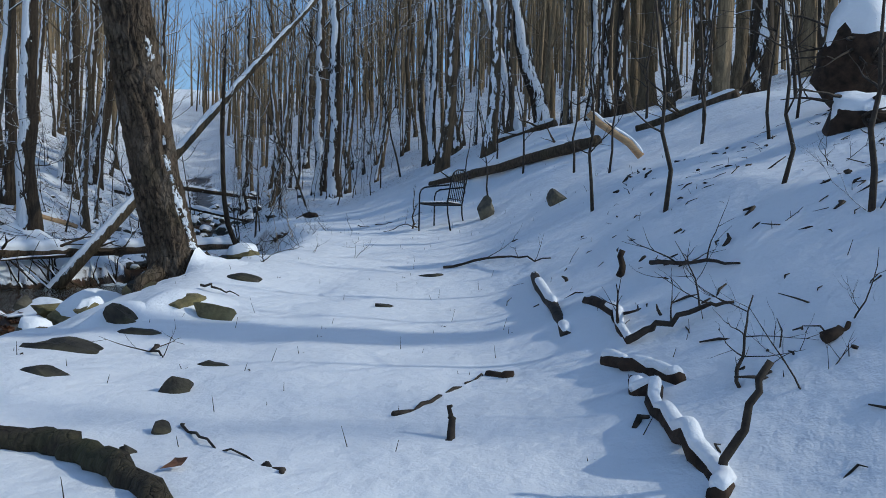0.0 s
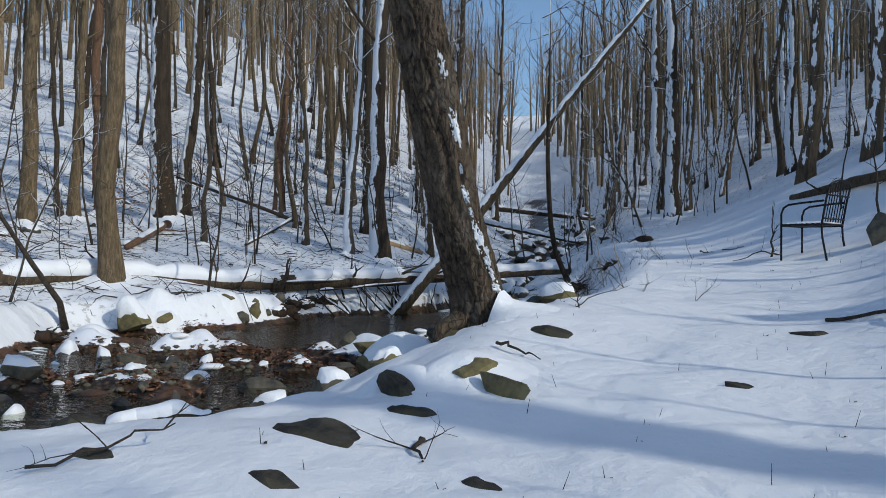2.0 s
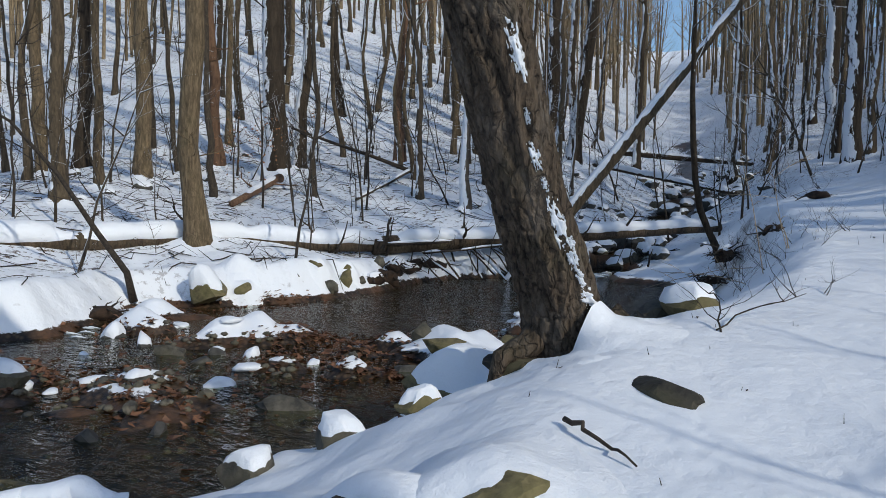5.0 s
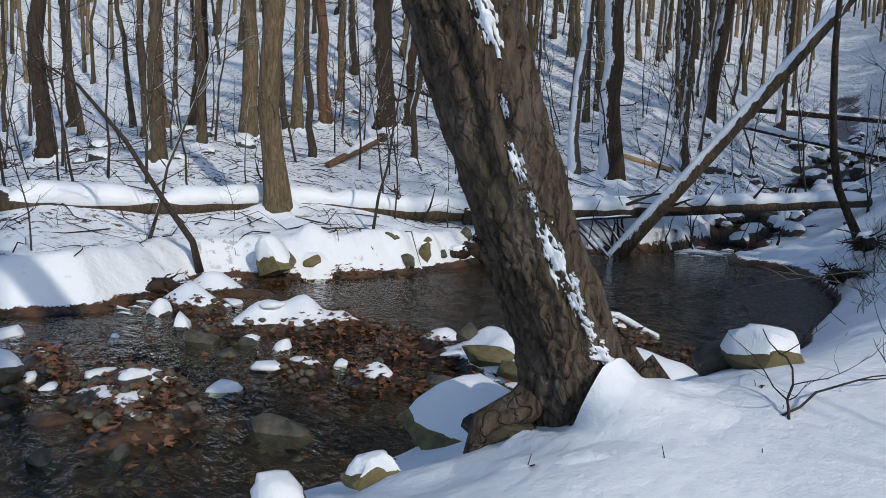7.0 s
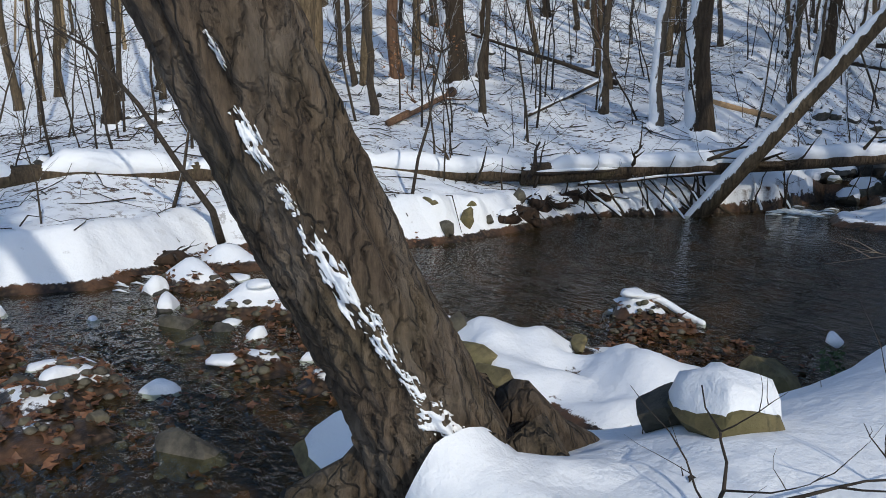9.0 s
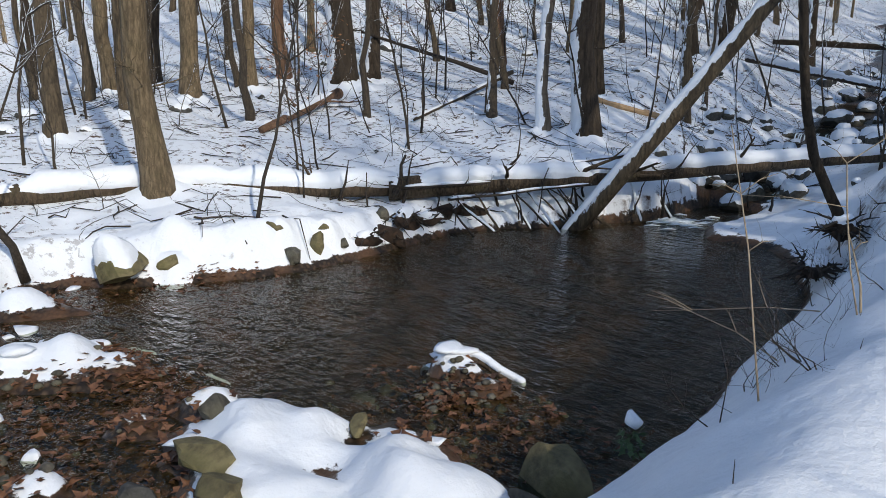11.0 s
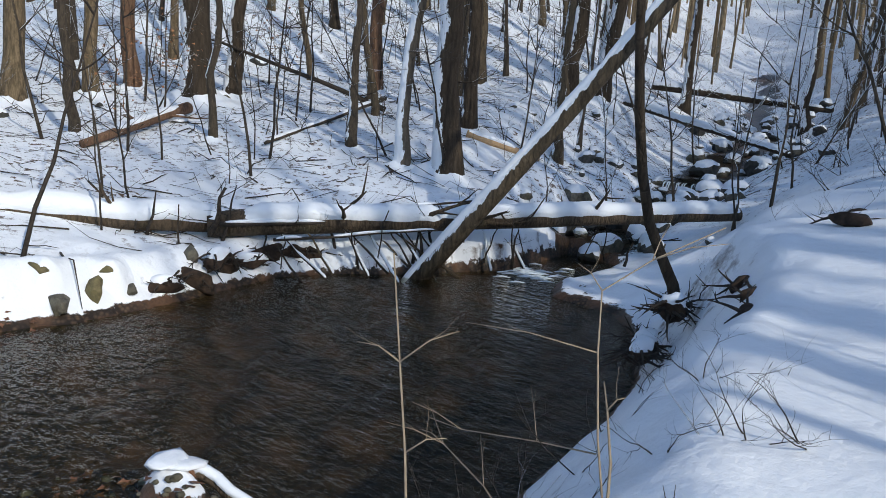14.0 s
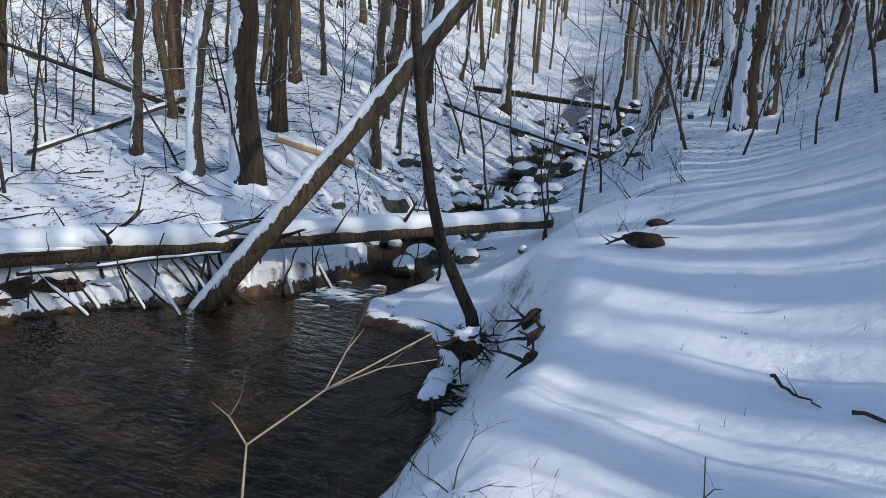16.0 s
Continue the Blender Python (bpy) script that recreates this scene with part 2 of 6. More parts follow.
# bars of gravel and leaves that stand out of the shallow water: x, y, long, wide, turn, height
BARS = [(-5.15, 11.15, 1.6, 0.9, 14, 0.27), (-5.8, 11.4, 2.0, 1.05, 18, 0.28), (-4.8, 11.65, 1.35, 1.0, 10, 0.3), (-6.9, 11.25, 0.9, 0.5, 10, 0.24),
        (-8.8, 10.35, 1.45, 0.85, 48, 0.27), (-10.4, 9.85, 0.75, 0.5, 20, 0.25), (-11.2, 10.6, 0.9, 0.6, 60, 0.25), (-5.8, 13.2, 1.25, 0.65, 20, 0.06), (-6.25, 13.35, 0.5, 0.3, 10, 0.17), (-7.6, 8.1, 1.2, 0.5, 20, 0.10),
        (-8.6, 7.6, 0.9, 0.35, 10, 0.12), (-6.9, 7.6, 1.9, 1.0, 10, 0.10), (-7.0, 9.5, 0.9, 0.6, 0, 0.09), (-8.4, 7.0, 1.4, 0.5, 15, 0.13), (-6.4, 9.9, 0.9, 0.5, 20, 0.10)]


def smooth(v, a, b):
    k = np.clip((v - a) / (b - a), 0, 1)
    return k * k * (3 - 2 * k)


def shore_distance(x, y):
    """Distance to the water's edge, negative in the water."""
    best = np.full(x.shape, 1e9)
    inside = np.zeros(x.shape, bool)
    for (ax, ay), (bx, by) in zip(SHORE, SHORE[1:] + SHORE[:1]):
        ex, ey = bx - ax, by - ay
        k = np.clip(((x - ax) * ex + (y - ay) * ey) / (ex * ex + ey * ey), 0, 1)
        best = np.minimum(best, np.hypot(x - ax - k * ex, y - ay - k * ey))
        if ey:
            inside ^= ((ay > y) != (by > y)) & (x < ax + (y - ay) * ex / ey)
    return np.where(inside, -best, best)


def wobble(x, y, size, seed=0.0):
    """Smooth bumps of about that size, from -1 to 1."""
    u, v = x / size + seed * 1.7, y / size - seed * 2.3
    return (np.sin(u * 2.1 + np.sin(v * 1.7 + seed)) + np.sin(v * 2.3 + 1.3 * np.sin(u * 1.4 + 2 * seed)) + np.sin((u + v) * 1.6 + np.sin((u - v) * 1.9))) / 3


CREEK_Y = [22, 26, 31, 36, 42, 50, 64, 90, 150]
CREEK_X = [-9.9, -10.6, -11.6, -12.6, -13.6, -17, -22, -32, -60]
CREEK_Z = [0.0, 0.35, 0.95, 1.7, 2.6, 3.7, 6.4, 14.5, 34]


def creek(y):
    return np.interp(y, CREEK_Y, CREEK_X), np.interp(y, CREEK_Y, CREEK_Z)


def land(x, y):
    x, y = np.broadcast_arrays(np.asarray(x, float), np.asarray(y, float))
    d = shore_distance(x, y)
    # the near bank: a shelf along the path, and the hill above it
    shelf = np.interp(y, [-60, -5, 0, 6, 10, 13, 15, 17, 19.5, 26, 36, 50, 120], [-6, -0.7, -0.15, 0.46, 0.95, 1.4, 1.42, 1.5, 1.85, 2.35, 3.5, 5.4, 24])
    foot = np.interp(y, [-60, 0, 5.5, 7.4, 9, 12, 13, 19, 26, 40, 60, 120], [4, 1.3, 0.6, 0.5, 0.15, 0.2, -0.1, -2.5, -4.0, -6, -10, -24])
    up = x - foot
    sharp = np.interp(y, [9, 14], [3.0, 1.6])
    hill = np.interp(y, [0, 9, 14], [0.6, 0.6, 0.5]) * np.log1p(np.exp(np.clip(up, -12, 200) * sharp)) / sharp - np.interp(y, [9, 14], [0.24, 0.0]) * np.clip(up - 2, 0, 200) - 0.26 * np.clip(up - 5.2, 0, 200)
    wide = np.interp(y, [0, 6, 9, 12, 15, 18, 19.5, 21, 22.5, 26], [3.0, 2.2, 2.4, 1.8, 1.5, 1.5, 1.2, 2.6, 4.6, 5.0])
    low = 1 - 0.3 * smooth(-x, 6.0, 7.6) * smooth(y, 18, 20) * (1 - smooth(y, 23, 26))
    knoll = 0.12 * np.exp(-((x + 2.8) / 1.2) ** 2 - ((y - 8.9) / 1.5) ** 2)
    near = (shelf + hill + knoll) * low * smooth(d, -0.15, wide) + 0.10 * smooth(d, 0, 0.25)
    # the far bank and the long slope behind it
    far = 0.65 * smooth(d, -0.1, 0.7) + 0.2 * np.clip(d - 1.2, 0, 300) + 0.22 * np.clip(d - 15, 0, 200) - 0.37 * np.clip(d - 62, 0, 300)
    far = far + np.clip(y - 17, 0, 200) * 0.09 + np.clip(y - 50, 0, 100) * 0.12
    cx, cz = creek(y)
    mid = np.interp(y, [-60, 0, 4, 8, 12, 16, 22, 24], [-34, -24, -11, -8.5, -8.6, -8.2, -9.8, -10.2])
    mid = np.where(y > 24, cx, mid)
    side = smooth(x, mid - 0.3, mid + 0.3)
    h = far * (1 - side) + near * side
    # above the fallen log the creek steps up between rocks
    off = np.abs(x - cx)
    gully = smooth(y, 23.5, 26)
    ravine = cz + 0.5 * np.clip(off - 1.2, 0, 100) + 0.25 * wobble(x, y, 1.3, 3) * smooth(off, 0, 1.5)
    h = h * (1 - gully) + np.minimum(np.maximum(h, cz), ravine) * gully
    bed = -0.05 - 0.4 * smooth(-d, 0, 1.8) * smooth(y, 9.5, 13.5) - 0.1 * smooth(-d, 0, 0.8)
    h = np.where((d < 0) & (y < 25.2), bed, h)
    for bx, by, rx, ry, turn, high in BARS:
        c, s = math.cos(radians(turn)), math.sin(radians(turn))
        u, v = (x - bx) * c + (y - by) * s, (y - by) * c - (x - bx) * s
        h = np.maximum(h, (high + 0.45) * np.exp(-(u / rx) ** 2 - (v / ry) ** 2) - 0.45 + 0.13 * wobble(x, y, 0.5, 2) + 0.07 * wobble(x, y, 0.21, 6))
    lumps = (0.05 * wobble(x, y, 0.45, 7) + 0.03 * wobble(x, y, 0.2, 9)) * smooth(d, 0.0, 0.3) * (1 - smooth(d, 1.1, 2.2))
    return h + lumps + smooth(d, 0.0, 0.6) * (0.035 * wobble(x, y, 0.9, 1) + 0.06 * wobble(x, y, 2.3, 5) + 0.25 * wobble(x, y, 9, 8) * smooth(d, 6, 16)) + 0.012 * wobble(x, y, 0.3, 4)


def high(x, y):
    return float(land(x, y))


# ---- builders ----
class Shape:
    """Gathers vertices and faces for one mesh."""

    def __init__(self):
        self.v, self.f = [], []

    def tube(self, points, radii, sides=6, cap=True, rough=0.0, rng=None):
        """A tapered limb along the points."""
        pts = [Vector(p) for p in points]
        base, side = len(self.v), None
        for i, p in enumerate(pts):
            way = (pts[min(i + 1, len(pts) - 1)] - pts[max(i - 1, 0)]).normalized()
            if side is None:
                side = way.orthogonal().normalized()
            side = (side - way * side.dot(way)).normalized()
            other = way.cross(side)
            for k in range(sides):
                a = 2 * math.pi * k / sides
                q = p + (side * math.cos(a) + other * math.sin(a)) * radii[i]
                r = radii[i] * (1 + (2 * rough * noise.noise(q * (0.9 / max(radii[i], 0.02))) if rough else 0))
                self.v.append(p + (side * math.cos(a) + other * math.sin(a)) * r)
        for i in range(len(pts) - 1):
            for k in range(sides):
                a, b = base + i * sides + k, base + i * sides + (k + 1) % sides
                self.f.append((a, b, b + sides, a + sides))
        if cap:
            self.f.append(tuple(base + k for k in reversed(range(sides))))
            self.f.append(tuple(base + (len(pts) - 1) * sides + k for k in range(sides)))
        return self

    def mesh(self, name, material, smooth_faces=True):
        me = bpy.data.meshes.new(name)
        me.from_pydata([tuple(p) for p in self.v], [], self.f)
        me.materials.append(material)
        if smooth_faces:
            me.polygons.foreach_set("use_smooth", [True] * len(me.polygons))
        me.update()
        return me


def part(name, shape, material, parent=None, label="", smooth_faces=True):
    ob = new(name, shape.mesh(name, material, smooth_faces) if isinstance(shape, Shape) else shape)
    ob.parent = parent
    return tagged(ob, label)


def thing(name, m=None, label="", category="", group="", kind=""):
    ob = new(name)
    ob.empty_display_size = 0.1
    if m is not None:
        ob.matrix_world = m
    return tagged(ob, label, category, group, kind)


def bend(a, b, n, wander, rng, sag=0.0):
    """n points from a to b that wander a little."""
    a, b = Vector(a), Vector(b)
    out, off = [], Vector()
    for i in range(n):
        k = i / (n - 1)
        if 0 < i:
            off += Vector((rng.gauss(0, 1), rng.gauss(0, 1), rng.gauss(0, 0.6))) * wander
        out.append(a.lerp(b, k) + off * math.sin(k * math.pi * 0.75) - Vector((0, 0, sag * 4 * k * (1 - k))))
    return out


def taper(r0, r1, n, power=1.0):
    return [r0 + (r1 - r0) * (i / (n - 1)) ** power for i in range(n)]


def limb(shape, start, way, length, radius, rng, depth, sides=4, rise=0.25, fork=4):
    """A branch that curves up and forks into twigs."""
    pts, p, w = [Vector(start)], Vector(start), Vector(way).normalized()
    n = 5 if depth else 4
    for i in range(n):
        w = (w + Vector((rng.gauss(0, 0.16), rng.gauss(0, 0.16), rise * 0.5 + rng.gauss(0, 0.1)))).normalized()
        p = p + w * (length / n)
        pts.append(p)
    shape.tube(pts, taper(radius, radius * 0.22, n + 1), max(3, sides), cap=False)
    if depth:
        for j in range(fork):
            k = rng.uniform(0.25, 1.0) * n
            i = min(int(k), n - 1)
            at = pts[i].lerp(pts[i + 1], k - i)
            axis = (pts[i + 1] - pts[i]).normalized()
            turn = Vector((rng.gauss(0, 1), rng.gauss(0, 1), rng.gauss(0.3, 0.8))).normalized()
            limb(shape, at, axis + turn * 0.9, length * rng.uniform(0.35, 0.6), radius * 0.45, rng, depth - 1, 3, rise, fork)


def tree_shapes(seed, height, r0, lean=(0.0, 0.0), sides=12, first=0.38, limbs=16, fork=4, depth=2, flare=1.5):
    """A bare forest tree: trunk and crown, foot at the origin."""
    rng = random.Random(seed)
    trunk, crown = Shape(), Shape()
    n = 15
    pts, rad = [], []
    wx = wy = 0.0
    for i in range(n):
        k = (i / (n - 1)) ** 1.35
        wx += rng.gauss(0, 0.075) * (i > 1)
        wy += rng.gauss(0, 0.075) * (i > 1)
        pts.append(Vector((lean[0] * height * k + wx, lean[1] * height * k + wy, height * k - (0.25 if i == 0 else 0))))
        rad.append(r0 * ((1 - k) ** 0.8 * 0.95 + 0.05) * (1 + (flare - 1) * max(0, 1 - k * 22)))
    trunk.tube(pts, rad, sides, rough=0.05, rng=rng)
    for j in range(limbs):
        k = first + (0.98 - first) * (j + rng.random()) / limbs
        i = next(i for i in range(n - 1) if ((i + 1) / (n - 1)) ** 1.35 >= k)
        a, b = pts[i], pts[i + 1]
        at = a.lerp(b, (k * height - a.z) / max(b.z - a.z, 1e-3)) if abs(b.z - a.z) > 1e-3 else a
        ang = rng.uniform(0, 2 * math.pi)
        way = Vector((math.cos(ang), math.sin(ang), rng.uniform(0.35, 1.1)))
        limb(crown, at, way, height * (0.30 - 0.2 * k) * rng.uniform(0.7, 1.25), r0 * (0.30 - 0.2 * k), rng, depth, 5, 0.25, fork)
    for j in range(7):  # dead lower twigs
        k = rng.uniform(0.1, first)
        ang = rng.uniform(0, 2 * math.pi)
        at = pts[0].lerp(pts[-1], 0) + Vector((lean[0] * height * k, lean[1] * height * k, height * k))
        limb(crown, at, (math.cos(ang), math.sin(ang), rng.uniform(-0.1, 0.4)), height * 0.07, r0 * 0.08, rng, 1, 3, 0.05, 3)
    return trunk, crown


def make_tree(seed, label, material, m, group="", category="tree", **kw):
    trunk, crown = tree_shapes(seed, **kw)
    t = thing("tree", m, label, category, group)
    part("trunk", trunk, material, t)
    part("crown", crown, material, t)
    return t


# ---- ground ----
def steps(lo, hi, fine, reach, grow):
    """Even steps from lo to hi, wider and wider beyond."""
    mid = list(np.arange(lo, hi + 1e-6, fine))
    s, a = fine, []
    v = hi
    while v < reach:
        s *= grow
        v += s
        a.append(v)
    s, b = fine, []
    v = lo
    while v > -reach:
        s *= grow
        v -= s
        b.append(v)
    return np.array(b[::-1] + mid + a)


def build_ground():
    xs, ys = steps(-15.5, 4.0, 0.09, 420, 1.085), steps(-0.5, 27.0, 0.09, 420, 1.085)
    gx, gy = np.meshgrid(xs, ys)
    z = land(gx, gy)
    d = shore_distance(gx, gy)
    cx, cz = creek(gy)
    bed = 1 - smooth(z, 0.01, 0.2)
    bed = np.where(gy > 24.5, (1 - smooth(np.abs(gx - cx), 0.5, 1.5)) * 0.8 * (gy < 70), bed * (d < 1.2))
    wood = np.clip(smooth(-gx, 11.2, 14.5) + smooth(gx - np.interp(gy, [0, 14, 26, 60], [4, 3, -3, -9]), 0, 5) * 0.6 + smooth(gy, 24, 30), 0, 1)
    me = bpy.data.meshes.new("ground")
    nx, ny = len(xs), len(ys)
    idx = np.arange(nx * ny).reshape(ny, nx)
    quads = np.stack([idx[:-1, :-1], idx[:-1, 1:], idx[1:, 1:], idx[1:, :-1]], -1).reshape(-1, 4)
    me.from_pydata(np.stack([gx, gy, z], -1).reshape(-1, 3).tolist(), [], quads.tolist())
    me.polygons.foreach_set("use_smooth", [True] * len(me.polygons))
    for name, field in (("bed", bed), ("wood", wood)):
        me.attributes.new(name, "FLOAT", "POINT").data.foreach_set("value", field.reshape(-1).astype(np.float32))
    me.materials.append(ground_mat)
    return tagged(new("ground", me), "snow covered woodland ground with a gravel stream bed", "ground", kind="structure")


build_ground()


def build_water():
    s = Shape()
    nx, ny = 40, 50
    for j in range(ny + 1):
        for i in range(nx + 1):
            s.v.append((-31 + 27.5 * i / nx, 1 + 24.6 * j / ny, 0.0))
    for j in range(ny):
        for i in range(nx):
            a = j * (nx + 1) + i
            s.f.append((a, a + 1, a + nx + 2, a + nx + 1))
    ob = part("water", s, water_mat)
    ob.visible_shadow = False
    tagged(ob, "clear dark stream water rippling over gravel and leaves", "water", kind="structure")


build_water()


# ---- the leaning tree ----
BIG_FOOT = Vector((-3.22, 8.95, 0.0))
BIG_AXIS = [(0.02, 0.16, 0.30), (-0.008, 0.056, 0.70), (-0.033, -0.162, 1.1), (-0.069, -0.467, 1.7), (-0.105, -0.793, 2.4), (-0.153, -1.274, 3.6), (-0.2, -1.95, 5.2), (-0.22, -3.2, 8.0), (-0.2, -4.3, 11.0), (-0.3, -5.2, 14.5)]
BIG_RADIUS = [0.44, 0.36, 0.29, 0.265, 0.25, 0.235, 0.21, 0.17, 0.12, 0.05]


def big_axis(z):
    """The leaning trunk's centre and radius at a height."""
    for (a, b), (ra, rb) in zip(zip(BIG_AXIS, BIG_AXIS[1:]), zip(BIG_RADIUS, BIG_RADIUS[1:])):
        if z <= b[2]:
            k = (z - a[2]) / (b[2] - a[2])
            return Vector(a).lerp(Vector(b), k), ra + (rb - ra) * k
    return Vector(BIG_AXIS[-1]), BIG_RADIUS[-1]


def big_bark(z, a, r):
    """Radius of the trunk with its plates, furrows and root flares."""
    p = Vector((math.cos(a) * 0.30, math.sin(a) * 0.30, z))
    w = p + Vector((noise.noise(p * 3), noise.noise(p * 3 + Vector((9, 0, 0))), 0.0)) * 0.06
    q = Vector((w.x * 19, w.y * 19, w.z * 5.0))
    near = noise.voronoi(q)[0]
    edge = min(1.0, (near[1] - near[0]) * 4.5)
    ridge = 1 - abs(noise.noise(Vector((w.x * 9, w.y * 9, w.z * 1.3))) * 2)
    rough = noise.fractal(p * 14, 0.9, 2.1, 3) * 0.006
    plate = smooth_step(noise.noise(p * 1.6 + Vector((3, 1, 0))), -0.25, 0.25)
    flare = max(0.0, 1.15 - z) ** 2 * 0.30 * (0.35 + 0.65 * max(0.0, math.cos(3 * a + 0.6))) if z < 1.15 else 0.0
    return r + flare + 0.026 * (edge - 0.6) * (0.35 + 0.65 * plate) + 0.03 * (ridge - 0.5) + 1.3 * rough


def smooth_step(v, a, b):
    k = min(1.0, max(0.0, (v - a) / (b - a)))
    return k * k * (3 - 2 * k)


def big_point(z, a, out=0.0):
    c, r = big_axis(z)
    return c + Vector((math.cos(a), math.sin(a), 0.22 * math.sin(-a))) * (big_bark(z, a, r) + out)


def trunk_snow(z, a, tall, wide, seed):
    """A ragged patch of snow stuck to the trunk round the height z and the angle a."""
    s, rng, rows, cols = Shape(), random.Random(seed), 34, 22
    for i in range(rows):
        for j in range(cols):
            u, v = i / (rows - 1) * 2 - 1, j / (cols - 1) * 2 - 1
            edge = 0.5 - (u * u + v * v) + 1.5 * noise.noise(Vector((u * 2.6, v * 2.6, seed))) + 1.1 * noise.noise(Vector((u * 7, v * 7, seed)))
            s.v.append(big_point(z + u * tall, a + v * wide, 0.014 * min(1.0, max(-1.5, edge * 2.6))))
    for i in range(rows - 1):
        for j in range(cols - 1):
            k = i * cols + j
            s.f.append((k, k + 1, k + cols + 1, k + cols))
    return s


def build_leaning_tree():
    t = thing("leaning_tree", Matrix.Translation(BIG_FOOT), "large leaning dark-barked tree with snow patches on its trunk", "tree")
    rng = random.Random(5)
    s, rows, cols = Shape(), 400, 132
    for i in range(rows):
        z = 0.35 + 6.0 * (i / (rows - 1))
        for j in range(cols):
            s.v.append(big_point(z, 2 * math.pi * j / cols))
    for i in range(rows - 1):
        for j in range(cols):
            a, b = i * cols + j, i * cols + (j + 1) % cols
            s.f.append((a, b, b + cols, a + cols))
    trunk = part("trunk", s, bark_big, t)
    c = Shape()
    c.tube([big_axis(z)[0] for z in (6.2, 8.0, 9.5, 11.0, 12.6, 14.4)], [0.2, 0.17, 0.145, 0.12, 0.09, 0.05], 12)
    for j in range(14):
        at = big_axis(rng.uniform(6.5, 14))[0]
        a = rng.uniform(0, 6.28)
        limb(c, at, (math.cos(a), math.sin(a), 0.7), rng.uniform(2.5, 4.5), 0.07, rng, 2, 5, 0.25, 3)
    part("crown", c, bark_big, t)
    for k, (z, a, tall, wide) in enumerate([(2.66, -0.5, 0.17, 0.24), (2.3, -0.6, 0.05, 0.06), (2.06, -0.7, 0.10, 0.13), (1.9, -0.64, 0.05, 0.08), (1.66, -0.57, 0.17, 0.2), (1.45, -0.45, 0.09, 0.14), (1.32, -0.36, 0.06, 0.12), (1.18, -0.25, 0.09, 0.3), (3.2, -0.55, 0.12, 0.16), (1.55, -0.35, 0.05, 0.07)]):
        part("snow_patch", trunk_snow(z, a, tall, wide, k + 1), snow, trunk, "ragged patch of stuck snow")
    for k, (ang, reach) in enumerate([(0.35, 0.95), (-0.5, 0.8), (2.6, 0.7), (-2.0, 0.7), (1.6, 0.8)]):  # roots
        r = Shape()
        w = Vector((math.cos(ang), math.sin(ang), 0))
        pts = [Vector((0, 0, 1.05)) + w * 0.2, Vector((0, 0, 0.86)) + w * 0.42, Vector((0, 0, 0.78)) + w * 0.62, Vector((0, 0, 0.6)) + w * reach]
        r.tube(pts, (0.13, 0.10, 0.07, 0.035), 10, rough=0.12, rng=rng)
        part("root", r, bark_big, trunk)
    drift = Shape()  # snow banked against the foot
    for i in range(13):
        for j in range(25):
            rad, a = 0.28 + 0.95 * i / 12, -1.7 + 2.8 * j / 24
            p = Vector((math.cos(a) * rad, math.sin(a) * rad - 0.24 * (1 - i / 12), 0))
            side = max(0.0, 1 - ((j - 16) / 8) ** 2)
            top = 1.2 - 0.3 * (i / 12) ** 0.6
            z = high(BIG_FOOT.x + p.x, BIG_FOOT.y + p.y) + 0.03 - 0.06 * (i / 12)
            drift.v.append((p.x, p.y, z + max(0.0, top - z) * side * (1 - i / 12) ** 1.2 + 0.05 * noise.noise(p * 5) + 0.02 * noise.noise(p * 14)))
    for i in range(12):
        for j in range(24):
            a = i * 25 + j
            drift.f.append((a, a + 25, a + 26, a + 1))
    part("snow_drift", drift, snow, t, "snow banked against the foot")


build_leaning_tree()


# ---- trees of the wood ----
def plant(x, y, sink=0.1):
    return high(x, y) - sink


